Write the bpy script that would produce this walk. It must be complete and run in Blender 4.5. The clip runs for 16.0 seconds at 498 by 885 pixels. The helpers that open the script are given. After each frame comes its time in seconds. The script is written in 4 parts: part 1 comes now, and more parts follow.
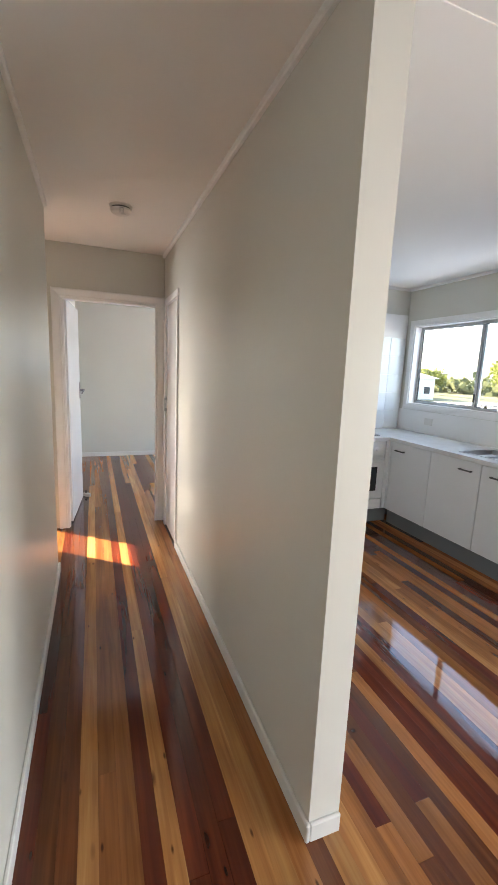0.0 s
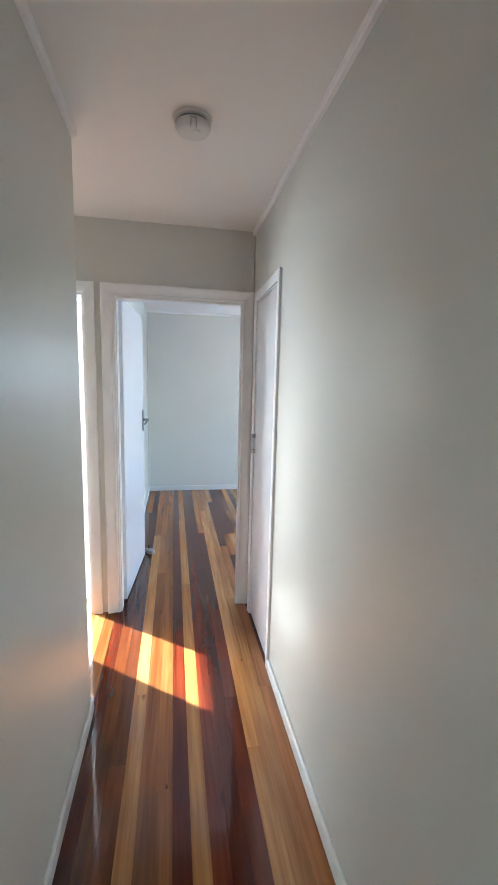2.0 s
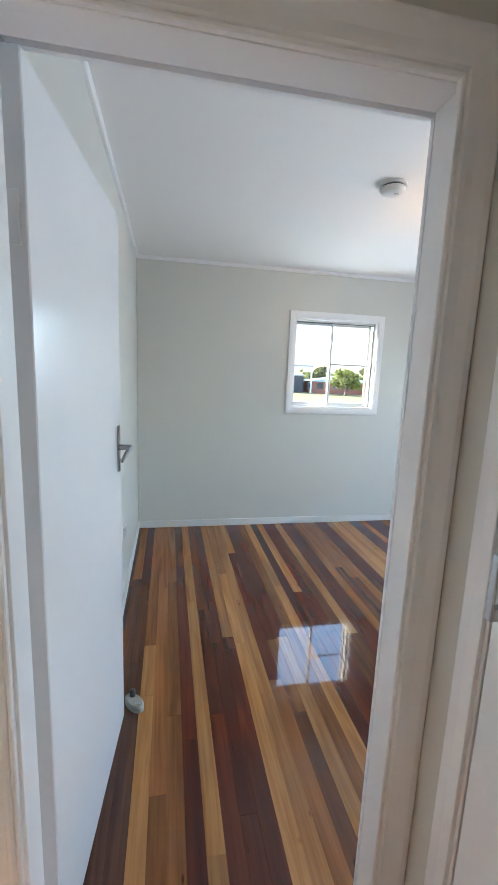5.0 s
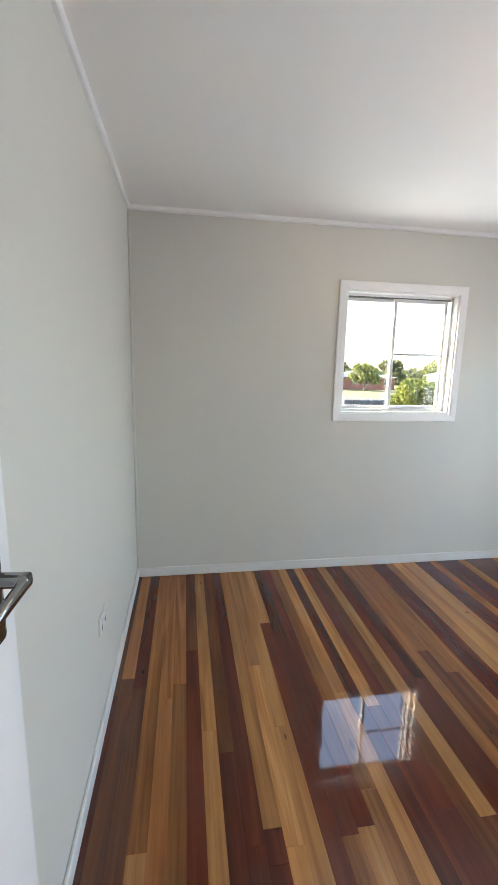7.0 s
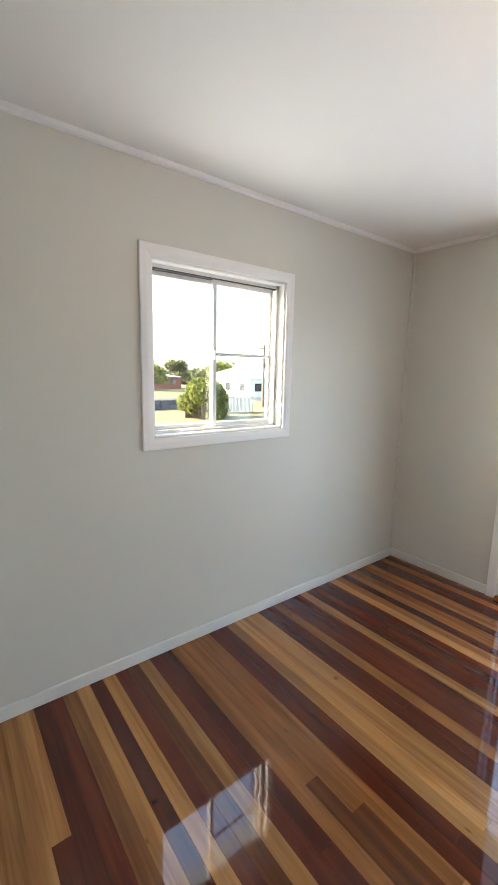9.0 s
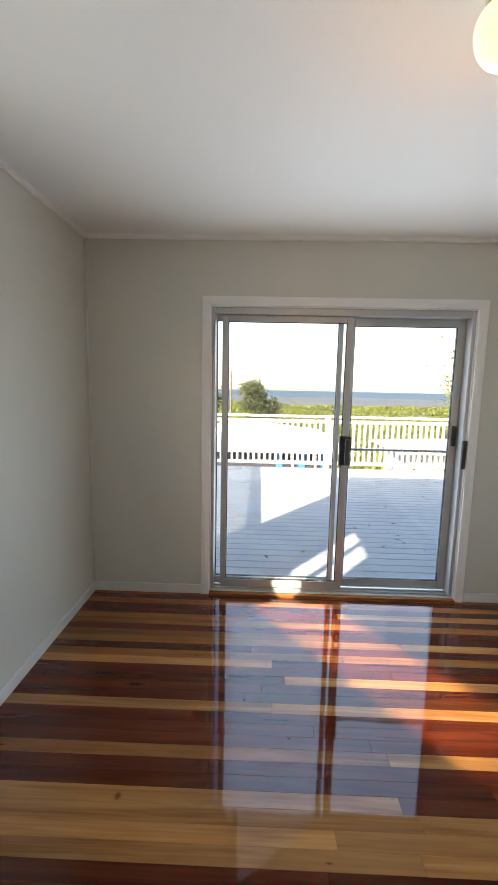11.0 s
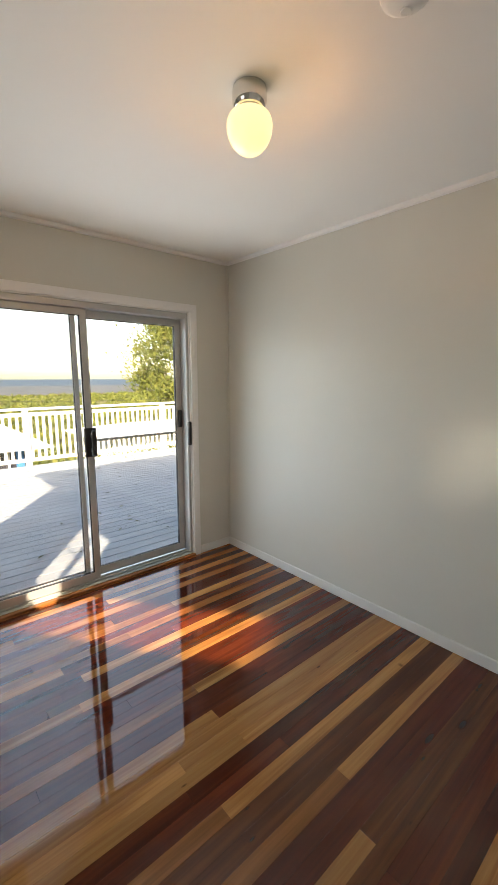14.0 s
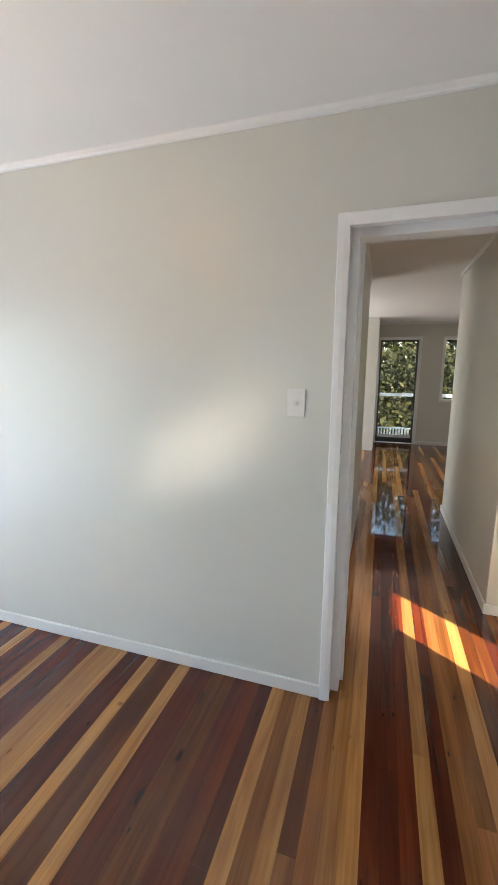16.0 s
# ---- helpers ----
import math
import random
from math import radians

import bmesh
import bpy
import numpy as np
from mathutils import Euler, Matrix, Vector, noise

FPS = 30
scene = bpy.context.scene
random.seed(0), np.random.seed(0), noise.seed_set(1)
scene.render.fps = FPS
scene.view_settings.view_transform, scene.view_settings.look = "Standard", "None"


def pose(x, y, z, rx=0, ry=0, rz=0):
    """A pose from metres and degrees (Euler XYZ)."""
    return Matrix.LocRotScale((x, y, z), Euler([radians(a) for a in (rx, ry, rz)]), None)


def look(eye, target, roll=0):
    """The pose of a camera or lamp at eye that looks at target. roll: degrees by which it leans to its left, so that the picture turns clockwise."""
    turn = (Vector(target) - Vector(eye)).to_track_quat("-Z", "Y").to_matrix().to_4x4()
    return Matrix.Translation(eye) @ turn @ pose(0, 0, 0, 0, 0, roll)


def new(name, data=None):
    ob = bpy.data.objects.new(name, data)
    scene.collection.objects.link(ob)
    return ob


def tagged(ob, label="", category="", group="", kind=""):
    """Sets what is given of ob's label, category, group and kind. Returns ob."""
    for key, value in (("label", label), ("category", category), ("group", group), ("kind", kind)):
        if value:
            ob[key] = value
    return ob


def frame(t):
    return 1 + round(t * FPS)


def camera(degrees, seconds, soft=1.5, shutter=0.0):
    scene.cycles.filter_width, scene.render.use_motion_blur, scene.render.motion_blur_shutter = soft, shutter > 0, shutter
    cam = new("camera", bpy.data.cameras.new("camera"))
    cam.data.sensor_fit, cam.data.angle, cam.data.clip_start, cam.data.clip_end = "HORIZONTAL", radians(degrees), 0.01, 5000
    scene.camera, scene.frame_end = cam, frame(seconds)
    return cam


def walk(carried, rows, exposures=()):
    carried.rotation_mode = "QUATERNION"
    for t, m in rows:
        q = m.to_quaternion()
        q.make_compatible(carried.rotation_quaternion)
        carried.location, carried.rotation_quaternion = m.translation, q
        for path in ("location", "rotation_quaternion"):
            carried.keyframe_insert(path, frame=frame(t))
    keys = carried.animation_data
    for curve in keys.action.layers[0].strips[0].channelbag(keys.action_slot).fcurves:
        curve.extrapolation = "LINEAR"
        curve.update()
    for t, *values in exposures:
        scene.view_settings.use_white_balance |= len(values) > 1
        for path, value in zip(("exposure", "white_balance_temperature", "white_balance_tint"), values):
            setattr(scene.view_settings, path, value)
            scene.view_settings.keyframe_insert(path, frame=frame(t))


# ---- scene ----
scene.cycles.caustics_reflective = True
cam = camera(62.5, 16.0)
SKY, SUN = 0.15, 5.0
GNDW, SIDEW, LIVW, WSTW, LAMPW, GLINT = 1.35, 1.5, 10.5, 18.0, 1.0, 1.0
EXPOSURES = [(0, 3.2, 6700, 10), (0.5, 3.2, 6200, 7), (1.0, 3.45, 6000, 7), (2.0, 3.3, 5500, 4), (2.5, 2.95, 6600, 11), (3.0, 2.7, 5500, 1), (3.5, 2.6, 6200, 6), (4.5, 2.75, 6400, 4), (5.0, 2.85, 5900, 3), (7.5, 2.8, 6700, 8), (9, 2.65, 6800, 8), (10, 2.35, 6500, 6), (12.5, 1.75, 7700, 9), (14.5, 1.95, 7900, 9), (16, 2.6, 6900, 8)]
PATH = [
    (0, (0.131, 0.22, 1.451), (0.833, 2.06, 1.106), 2.4),
    (0.5, (0.161, 0.458, 1.456), (0.53, 2.393, 1.114), 1.8),
    (1, (0.185, 0.752, 1.465), (0.519, 2.701, 1.168), 1.1),
    (1.5, (0.232, 1.102, 1.496), (0.554, 3.058, 1.228), 1.7),
    (2, (0.242, 1.435, 1.487), (0.602, 3.382, 1.205), 1.4),
    (2.5, (0.235, 1.77, 1.471), (0.7, 3.687, 1.137), 0.9),
    (3, (0.262, 2.112, 1.49), (0.843, 3.996, 1.152), 1.6),
    (3.5, (0.242, 2.411, 1.483), (0.931, 4.261, 1.159), 1.8),
    (4, (0.202, 2.687, 1.481), (0.919, 4.529, 1.174), 2.0),
    (4.5, (0.19, 2.99, 1.49), (0.792, 4.874, 1.19), 2.3),
    (5, (0.173, 3.322, 1.468), (0.558, 5.256, 1.132), 2.3),
    (5.2, (0.17, 3.44, 1.466), (0.475, 5.386, 1.121), 2.1),
    (7.3, (0.251, 4.479, 1.453), (0.565, 6.422, 1.097), 1.0),
    (7.5, (0.262, 4.579, 1.454), (0.651, 6.51, 1.108), 1.1),
    (8, (0.345, 4.829, 1.475), (0.94, 6.708, 1.134), 1.1),
    (8.5, (0.404, 5.061, 1.478), (1.298, 6.818, 1.137), 1.3),
    (9, (0.484, 5.253, 1.482), (1.69, 6.813, 1.146), 1.2),
    (9.5, (0.569, 5.424, 1.488), (2.066, 6.706, 1.151), 1.4),
    (10, (0.631, 5.604, 1.479), (2.373, 6.531, 1.155), 1.5),
    (10.2, (0.612, 5.692, 1.448), (2.451, 6.418, 1.146), 1.5),
    (12.3, (0.821, 6.135, 1.458), (2.698, 5.516, 1.153), 1.2),
    (12.5, (0.808, 6.176, 1.468), (2.653, 5.467, 1.158), 1.2),
    (13, (0.745, 6.295, 1.464), (2.49, 5.366, 1.16), 0.8),
    (13.5, (0.67, 6.342, 1.467), (2.303, 5.228, 1.16), 0.4),
    (14, (0.64, 6.35, 1.479), (2.133, 5.056, 1.166), -0.0),
    (14.5, (0.625, 6.307, 1.478), (1.972, 4.863, 1.162), -0.1),
    (15, (0.584, 6.189, 1.496), (1.756, 4.603, 1.163), -0.1),
    (15.5, (0.536, 6.021, 1.494), (1.504, 4.306, 1.148), -0.0),
    (16, (0.555, 5.838, 1.466), (1.156, 3.962, 1.119), 0.4),
]
walk(cam, [(t, look(eye, target, roll)) for t, eye, target, roll in PATH], EXPOSURES)

# ---- light ----
SUN_AZ, SUN_EL = radians(-53.1), radians(28.0)      # from +y, clockwise; above the horizon
world = bpy.data.worlds.new("sky")
scene.world = world
world.use_nodes = True
wt = world.node_tree
sky = wt.nodes.new("ShaderNodeTexSky")
sky.sky_type = "NISHITA"
sky.sun_disc = False
sky.sun_elevation = SUN_EL
sky.sun_rotation = SUN_AZ
sky.air_density, sky.dust_density, sky.ozone_density = 1.0, 1.5, 1.0
wt.links.new(sky.outputs[0], wt.nodes["Background"].inputs[0])
wt.nodes["Background"].inputs[1].default_value = SKY
to_sun = Vector((math.sin(SUN_AZ) * math.cos(SUN_EL), math.cos(SUN_AZ) * math.cos(SUN_EL), math.sin(SUN_EL)))
sun = new("sun", bpy.data.lights.new("sun", "SUN"))
sun.data.energy, sun.data.angle, sun.data.color = SUN, radians(0.6), (1.0, 0.90, 0.76)
sun.matrix_world = look(to_sun * 60, (0, 0, 0))


# ---- materials ----
def nodes(name):
    m = bpy.data.materials.new(name)
    m.use_nodes = True
    t = m.node_tree
    return m, t, t.nodes["Principled BSDF"]


def add(t, kind, **values):
    n = t.nodes.new(kind)
    for k, v in values.items():
        n.inputs[k].default_value = v
    return n


def ramp(t, fac, stops):
    r = t.nodes.new("ShaderNodeValToRGB")
    el = r.color_ramp.elements
    while len(el) < len(stops):
        el.new(0.5)
    for e, (p, c) in zip(el, stops):
        e.position, e.color = p, (*c, 1)
    t.links.new(fac, r.inputs[0])
    return r.outputs[0]


def coords(t, scale=(1, 1, 1)):
    tc = t.nodes.new("ShaderNodeTexCoord")
    geo = t.nodes.new("ShaderNodeNewGeometry")
    mp = t.nodes.new("ShaderNodeMapping")
    mp.inputs["Scale"].default_value = scale
    t.links.new(geo.outputs["Position"], mp.inputs[0])
    t.nodes.remove(tc)
    return mp.outputs[0]


def surface(name, colour, rough, spread=0.06, big=1.2, fine=60.0, bump=0.15, depth=0.002, metal=0.0, spec=0.5, coat=0.0):
    """Paint, plaster, metal, plastic: one colour, broken by broad stains and a fine grain."""
    m, t, p = nodes(name)
    at = coords(t)
    a = add(t, "ShaderNodeTexNoise", Scale=big, Detail=4.0)
    b = add(t, "ShaderNodeTexNoise", Scale=fine, Detail=3.0)
    for n in (a, b):
        t.links.new(at, n.inputs["Vector"])
    lo = tuple(c * (1 - spread) for c in colour)
    hi = tuple(min(1, c * (1 + spread)) for c in colour)
    col = ramp(t, a.outputs["Fac"], [(0.3, lo), (0.7, hi)])
    t.links.new(col, p.inputs["Base Color"])
    r = t.nodes.new("ShaderNodeMapRange")
    r.inputs["To Min"].default_value, r.inputs["To Max"].default_value = rough * 0.85, min(1, rough * 1.15)
    t.links.new(b.outputs["Fac"], r.inputs["Value"])
    if bump:
        t.links.new(r.outputs[0], p.inputs["Roughness"])
    else:
        p.inputs["Roughness"].default_value = rough
    if bump:
        bp = t.nodes.new("ShaderNodeBump")
        bp.inputs["Strength"].default_value, bp.inputs["Distance"].default_value = bump, depth
        t.links.new(b.outputs["Fac"], bp.inputs["Height"])
        t.links.new(bp.outputs[0], p.inputs["Normal"])
    p.inputs["Metallic"].default_value = metal
    p.inputs["Specular IOR Level"].default_value = spec
    p.inputs["Coat Weight"].default_value = coat
    return m


def timber(name, dark, mid, pale, rough=0.35, coat=1.0, knots=True):
    """Varnished hardwood board with grain along y, its own tone by the object's chance."""
    m, t, p = nodes(name)
    info = t.nodes.new("ShaderNodeObjectInfo")
    geo = t.nodes.new("ShaderNodeNewGeometry")
    shift = t.nodes.new("ShaderNodeMath")
    shift.operation = "MULTIPLY"
    shift.inputs[1].default_value = 37.0
    both = t.nodes.new("ShaderNodeMath")
    both.operation = "ADD"
    t.links.new(info.outputs["Random"], both.inputs[0])
    t.links.new(geo.outputs["Random Per Island"], both.inputs[1])
    t.links.new(both.outputs[0], shift.inputs[0])
    comb = t.nodes.new("ShaderNodeCombineXYZ")
    t.links.new(shift.outputs[0], comb.inputs[1])
    t.links.new(shift.outputs[0], comb.inputs[0])
    plus = t.nodes.new("ShaderNodeVectorMath")
    t.links.new(geo.outputs["Position"], plus.inputs[0])
    t.links.new(comb.outputs[0], plus.inputs[1])
    fine = t.nodes.new("ShaderNodeMapping")
    fine.inputs["Scale"].default_value = (95, 2.6, 1)
    broad = t.nodes.new("ShaderNodeMapping")
    broad.inputs["Scale"].default_value = (16, 0.9, 1)
    for q in (fine, broad):
        t.links.new(plus.outputs[0], q.inputs[0])
    g = add(t, "ShaderNodeTexNoise", Scale=1.0, Detail=5.0, Distortion=0.4)
    b = add(t, "ShaderNodeTexNoise", Scale=1.0, Detail=3.0, Distortion=1.2)
    t.links.new(fine.outputs[0], g.inputs["Vector"])
    t.links.new(broad.outputs[0], b.inputs["Vector"])
    mix = t.nodes.new("ShaderNodeMix")
    mix.inputs[0].default_value = 0.30
    t.links.new(b.outputs["Fac"], mix.inputs[2])
    t.links.new(g.outputs["Fac"], mix.inputs[3])
    col = ramp(t, mix.outputs[0], [(0.36, dark), (0.5, mid), (0.63, pale)])
    hsv = t.nodes.new("ShaderNodeHueSaturation")
    tone = t.nodes.new("ShaderNodeMapRange")
    tone.inputs["To Min"].default_value, tone.inputs["To Max"].default_value = 0.78, 1.22
    fr = t.nodes.new("ShaderNodeMath")
    fr.operation = "FRACT"
    t.links.new(both.outputs[0], fr.inputs[0])
    t.links.new(fr.outputs[0], tone.inputs["Value"])
    t.links.new(tone.outputs[0], hsv.inputs["Value"])
    t.links.new(col, hsv.inputs["Color"])
    out = hsv.outputs[0]
    streak = t.nodes.new("ShaderNodeMapping")
    streak.inputs["Scale"].default_value = (17, 0.8, 1)
    t.links.new(plus.outputs[0], streak.inputs[0])
    sn = add(t, "ShaderNodeTexNoise", Scale=1.0, Detail=4.0, Distortion=2.0)
    t.links.new(streak.outputs[0], sn.inputs["Vector"])
    layers = [(ramp(t, sn.outputs["Fac"], [(0.33, (0.45, 0.38, 0.34)), (0.47, (1, 1, 1))]), 0.28)]
    for scale, r0, r1, amount in (((13, 4.2, 1), 0.03, 0.075, 0.85), ((6.5, 1.9, 1), 0.035, 0.085, 0.9), ((2.6, 3.1, 1), 0.012, 0.05, 0.7)):
        if not knots:
            break
        spots = t.nodes.new("ShaderNodeMapping")
        spots.inputs["Scale"].default_value = scale
        t.links.new(plus.outputs[0], spots.inputs[0])
        v = add(t, "ShaderNodeTexVoronoi", Scale=1.0)
        t.links.new(spots.outputs[0], v.inputs["Vector"])
        layers.append((ramp(t, v.outputs["Distance"], [(r0, (0.12, 0.06, 0.03)), (r1, (1, 1, 1))]), amount))
    for k, amount in layers:
        mul = t.nodes.new("ShaderNodeMix")
        mul.data_type, mul.blend_type = "RGBA", "MULTIPLY"
        mul.inputs[0].default_value = amount
        t.links.new(out, mul.inputs[6])
        t.links.new(k, mul.inputs[7])
        out = mul.outputs[2]
    t.links.new(out, p.inputs["Base Color"])
    p.inputs["Roughness"].default_value = rough
    p.inputs["Coat Weight"].default_value = coat
    p.inputs["Coat Roughness"].default_value = 0.04
    p.inputs["Specular IOR Level"].default_value = 0.0
    p.inputs["Coat IOR"].default_value = 1.56
    wave = add(t, "ShaderNodeTexNoise", Scale=1.0, Detail=2.0)
    wm = t.nodes.new("ShaderNodeMapping")
    wm.inputs["Scale"].default_value = (26, 5, 1)
    t.links.new(plus.outputs[0], wm.inputs[0])
    t.links.new(wm.outputs[0], wave.inputs["Vector"])
    bp = t.nodes.new("ShaderNodeBump")
    bp.inputs["Strength"].default_value, bp.inputs["Distance"].default_value = 0.05, 0.003
    t.links.new(wave.outputs["Fac"], bp.inputs["Height"])
    t.links.new(bp.outputs[0], p.inputs["Coat Normal"])
    t.links.new(bp.outputs[0], p.inputs["Normal"])
    return m


def glass(name, tint=(1, 1, 1), rough=0.05):
    m, t, p = nodes(name)
    t.nodes.remove(p)
    clear = t.nodes.new("ShaderNodeBsdfTransparent")
    clear.inputs[0].default_value = (*tint, 1)
    shine = t.nodes.new("ShaderNodeBsdfGlossy")
    shine.inputs["Roughness"].default_value = rough
    lw = t.nodes.new("ShaderNodeLayerWeight")
    lw.inputs["Blend"].default_value = 0.5
    power = t.nodes.new("ShaderNodeMath")
    power.operation, power.inputs[1].default_value = "POWER", 5.0
    lift = t.nodes.new("ShaderNodeMath")
    lift.operation, lift.inputs[1].default_value, lift.inputs[2].default_value = "MULTIPLY_ADD", 0.95, 0.04
    t.links.new(lw.outputs["Facing"], power.inputs[0])
    t.links.new(power.outputs[0], lift.inputs[0])
    mix = t.nodes.new("ShaderNodeMixShader")
    t.links.new(lift.outputs[0], mix.inputs[0])
    t.links.new(clear.outputs[0], mix.inputs[1])
    t.links.new(shine.outputs[0], mix.inputs[2])
    t.links.new(mix.outputs[0], t.nodes["Material Output"].inputs[0])
    return m


def glow(name, colour, strength):
    m, t, p = nodes(name)
    p.inputs["Base Color"].default_value = (0.8, 0.78, 0.7, 1)
    p.inputs["Roughness"].default_value = 0.25
    p.inputs["Emission Color"].default_value = (*colour, 1)
    p.inputs["Emission Strength"].default_value = strength
    return m


WALL = surface("wall_paint", (0.64, 0.63, 0.572), 0.36, 0.02, 0.9, 240, 0.02, 0.0004)
CEIL = surface("ceiling_paint", (0.85, 0.83, 0.80), 0.7, 0.02, 0.7, 180, 0.0)
TRIM = surface("white_gloss_paint", (0.85, 0.84, 0.83), 0.28, 0.02, 3.0, 90, 0.0)
BASEP = surface("off_white_trim_paint", (0.73, 0.725, 0.69), 0.32, 0.03, 3.0, 90, 0.0)
DOORP = surface("white_door_paint", (0.84, 0.84, 0.84), 0.2, 0.02, 2.0, 60, 0.0)
CABW = surface("white_laminate", (0.78, 0.79, 0.80), 0.3, 0.015, 2.0, 80, 0.0)
BENCH = surface("pale_stone_laminate", (0.70, 0.69, 0.67), 0.25, 0.06, 9.0, 160, 0.03)
GREYK = surface("grey_kickboard", (0.16, 0.17, 0.18), 0.5, 0.05)
PLAST = surface("white_plastic", (0.74, 0.72, 0.69), 0.38, 0.02, 8.0, 60, 0.0)
ALU = surface("grey_aluminium", (0.50, 0.50, 0.49), 0.36, 0.05, 6.0, 120, 0.05, metal=0.4)
# dark aluminium; on the window track this colour stands in for shade
ALUD = surface("dark_and_shaded_aluminium", (0.09, 0.09, 0.09), 0.5, 0.06, 6.0, 120, 0.05, metal=0.3)
WALU = surface("white_powdercoat", (0.72, 0.72, 0.70), 0.35, 0.03, 6.0, 120, 0.0)
DARKCHROME = surface("dark_chrome", (0.30, 0.30, 0.30), 0.15, 0.05, 12.0, 200, 0.0, metal=1.0)
CHROME = surface("chrome", (0.72, 0.71, 0.69), 0.08, 0.03, 12.0, 200, 0.0, metal=1.0)
STEEL = surface("brushed_steel", (0.5, 0.5, 0.5), 0.3, 0.05, 12.0, 200, 0.05, metal=1.0)
BLACK = surface("black_plastic", (0.02, 0.02, 0.022), 0.35, 0.1, 8.0, 100, 0.0)
OVENG = surface("dark_oven_glass", (0.03, 0.035, 0.04), 0.08, 0.05, 4.0, 60, 0.0)
TILE = surface("white_tile", (0.76, 0.78, 0.79), 0.12, 0.02, 3.0, 40, 0.0)
RUBBER = surface("grey_white_rubber", (0.40, 0.37, 0.31), 0.5, 0.05, 9.0, 80, 0.05)
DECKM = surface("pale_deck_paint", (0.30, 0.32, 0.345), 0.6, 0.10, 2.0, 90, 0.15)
RAILM = surface("white_rail_paint", (0.8, 0.8, 0.79), 0.45, 0.03, 3.0, 60, 0.0)
CLAD = surface("white_weatherboard", (0.72, 0.72, 0.70), 0.5, 0.05, 2.0, 60, 0.05)
SLAB = surface("subfloor", (0.03, 0.02, 0.015), 0.8, 0.1)
GLASS = glass("window_glass")
WOODS = {
    "P": timber("pale_hardwood", (0.285, 0.118, 0.034), (0.395, 0.178, 0.055), (0.48, 0.236, 0.080)),
    "H": timber("honey_hardwood", (0.165, 0.056, 0.015), (0.245, 0.090, 0.025), (0.315, 0.126, 0.037)),
    "B": timber("brown_hardwood", (0.068, 0.0175, 0.0050), (0.098, 0.0270, 0.0078), (0.136, 0.042, 0.0125)),
    "R": timber("red_hardwood", (0.060, 0.0092, 0.0034), (0.090, 0.0145, 0.0050), (0.124, 0.0230, 0.0078)),
}


# ---- building blocks ----
ORIGIN = {}


def thing(name, at, label="", category="", group="", kind=""):
    ob = new(name)
    ob.empty_display_size = 0.1
    ob.location = at
    ORIGIN[ob.name] = Vector(at)
    return tagged(ob, label, category, group, kind)


def part(name, bm, material, parent=None, label="", smooth=False, local=False, at=None):
    """Links a bmesh as one mesh object, under a thing or part where one is given. Places are the world's unless local."""
    me = bpy.data.meshes.new(name)
    base = Vector((0, 0, 0)) if at is None else Vector(at)
    if parent is not None and not local:
        base = ORIGIN.get(parent.name, Vector((0, 0, 0)))
    if base.length:
        bmesh.ops.translate(bm, vec=-base, verts=bm.verts)
    bmesh.ops.recalc_face_normals(bm, faces=bm.faces)
    if smooth:
        for f in bm.faces:
            f.smooth = True
    bm.to_mesh(me)
    bm.free()
    me.materials.append(material)
    ob = new(name, me)
    if parent is not None:
        ob.parent = parent
        ORIGIN[ob.name] = base if not local else Vector((0, 0, 0))
    else:
        ob.location = base
        ORIGIN[ob.name] = base
    return tagged(ob, label)


def block(*spans, bevel=0.0, seg=1, bm=None):
    """A bmesh of boxes (x0, x1, y0, y1, z0, z1), with edges rounded by bevel."""
    bm = bm or bmesh.new()
    for x0, x1, y0, y1, z0, z1 in spans:
        r = bmesh.ops.create_cube(bm, size=1.0)
        for v in r["verts"]:
            v.co = ((x0 + x1) / 2 + v.co.x * (x1 - x0), (y0 + y1) / 2 + v.co.y * (y1 - y0), (z0 + z1) / 2 + v.co.z * (z1 - z0))
        if bevel:
            edges = list({e for v in r["verts"] for e in v.link_edges})
            bmesh.ops.bevel(bm, geom=edges, offset=bevel, segments=seg, affect="EDGES", profile=0.5)
    return bm


def lathe(profile, centre, axis="z", steps=32):
    """A turned solid from (radius, height) pairs."""
    bm = bmesh.new()
    rings = []
    for r, h in profile:
        ring = []
        for i in range(steps):
            a = 2 * math.pi * i / steps
            u, v = r * math.cos(a), r * math.sin(a)
            co = {"z": (u, v, h), "y": (u, h, v), "x": (h, u, v)}[axis]
            ring.append(bm.verts.new(Vector(co) + Vector(centre)))
        rings.append(ring)
    for a, b in zip(rings, rings[1:]):
        for i in range(steps):
            j = (i + 1) % steps
            bm.faces.new((a[i], a[j], b[j], b[i]))
    for ring in (rings[0], rings[-1]):
        bm.faces.new(ring)
    return bm


def wall(name, axis, at, thick, lo, hi, z0, z1, holes=(), material=None, label="painted plasterboard wall"):
    """A wall in the plane axis = at, thick along the axis, from lo to hi; holes are (lo, hi, z0, z1)."""
    cuts = sorted({lo, hi, *(h for a, b, _, _ in holes for h in (a, b))})
    spans = []
    for a, b in zip(cuts, cuts[1:]):
        inside = sorted((c, d) for p, q, c, d in holes if p <= a + 1e-6 and q >= b - 1e-6)
        z = z0
        for c, d in inside:
            if c > z + 1e-6:
                spans.append((a, b, z, c))
            z = d
        if z < z1 - 1e-6:
            spans.append((a, b, z, z1))
    t0, t1 = sorted((at, at + thick))
    bm = block(*[((t0, t1, a, b, c, d) if axis == "x" else (a, b, t0, t1, c, d)) for a, b, c, d in spans])
    bmesh.ops.remove_doubles(bm, verts=bm.verts, dist=1e-5)
    return tagged(part(name, bm, material or WALL, label=label), category="wall", kind="structure")


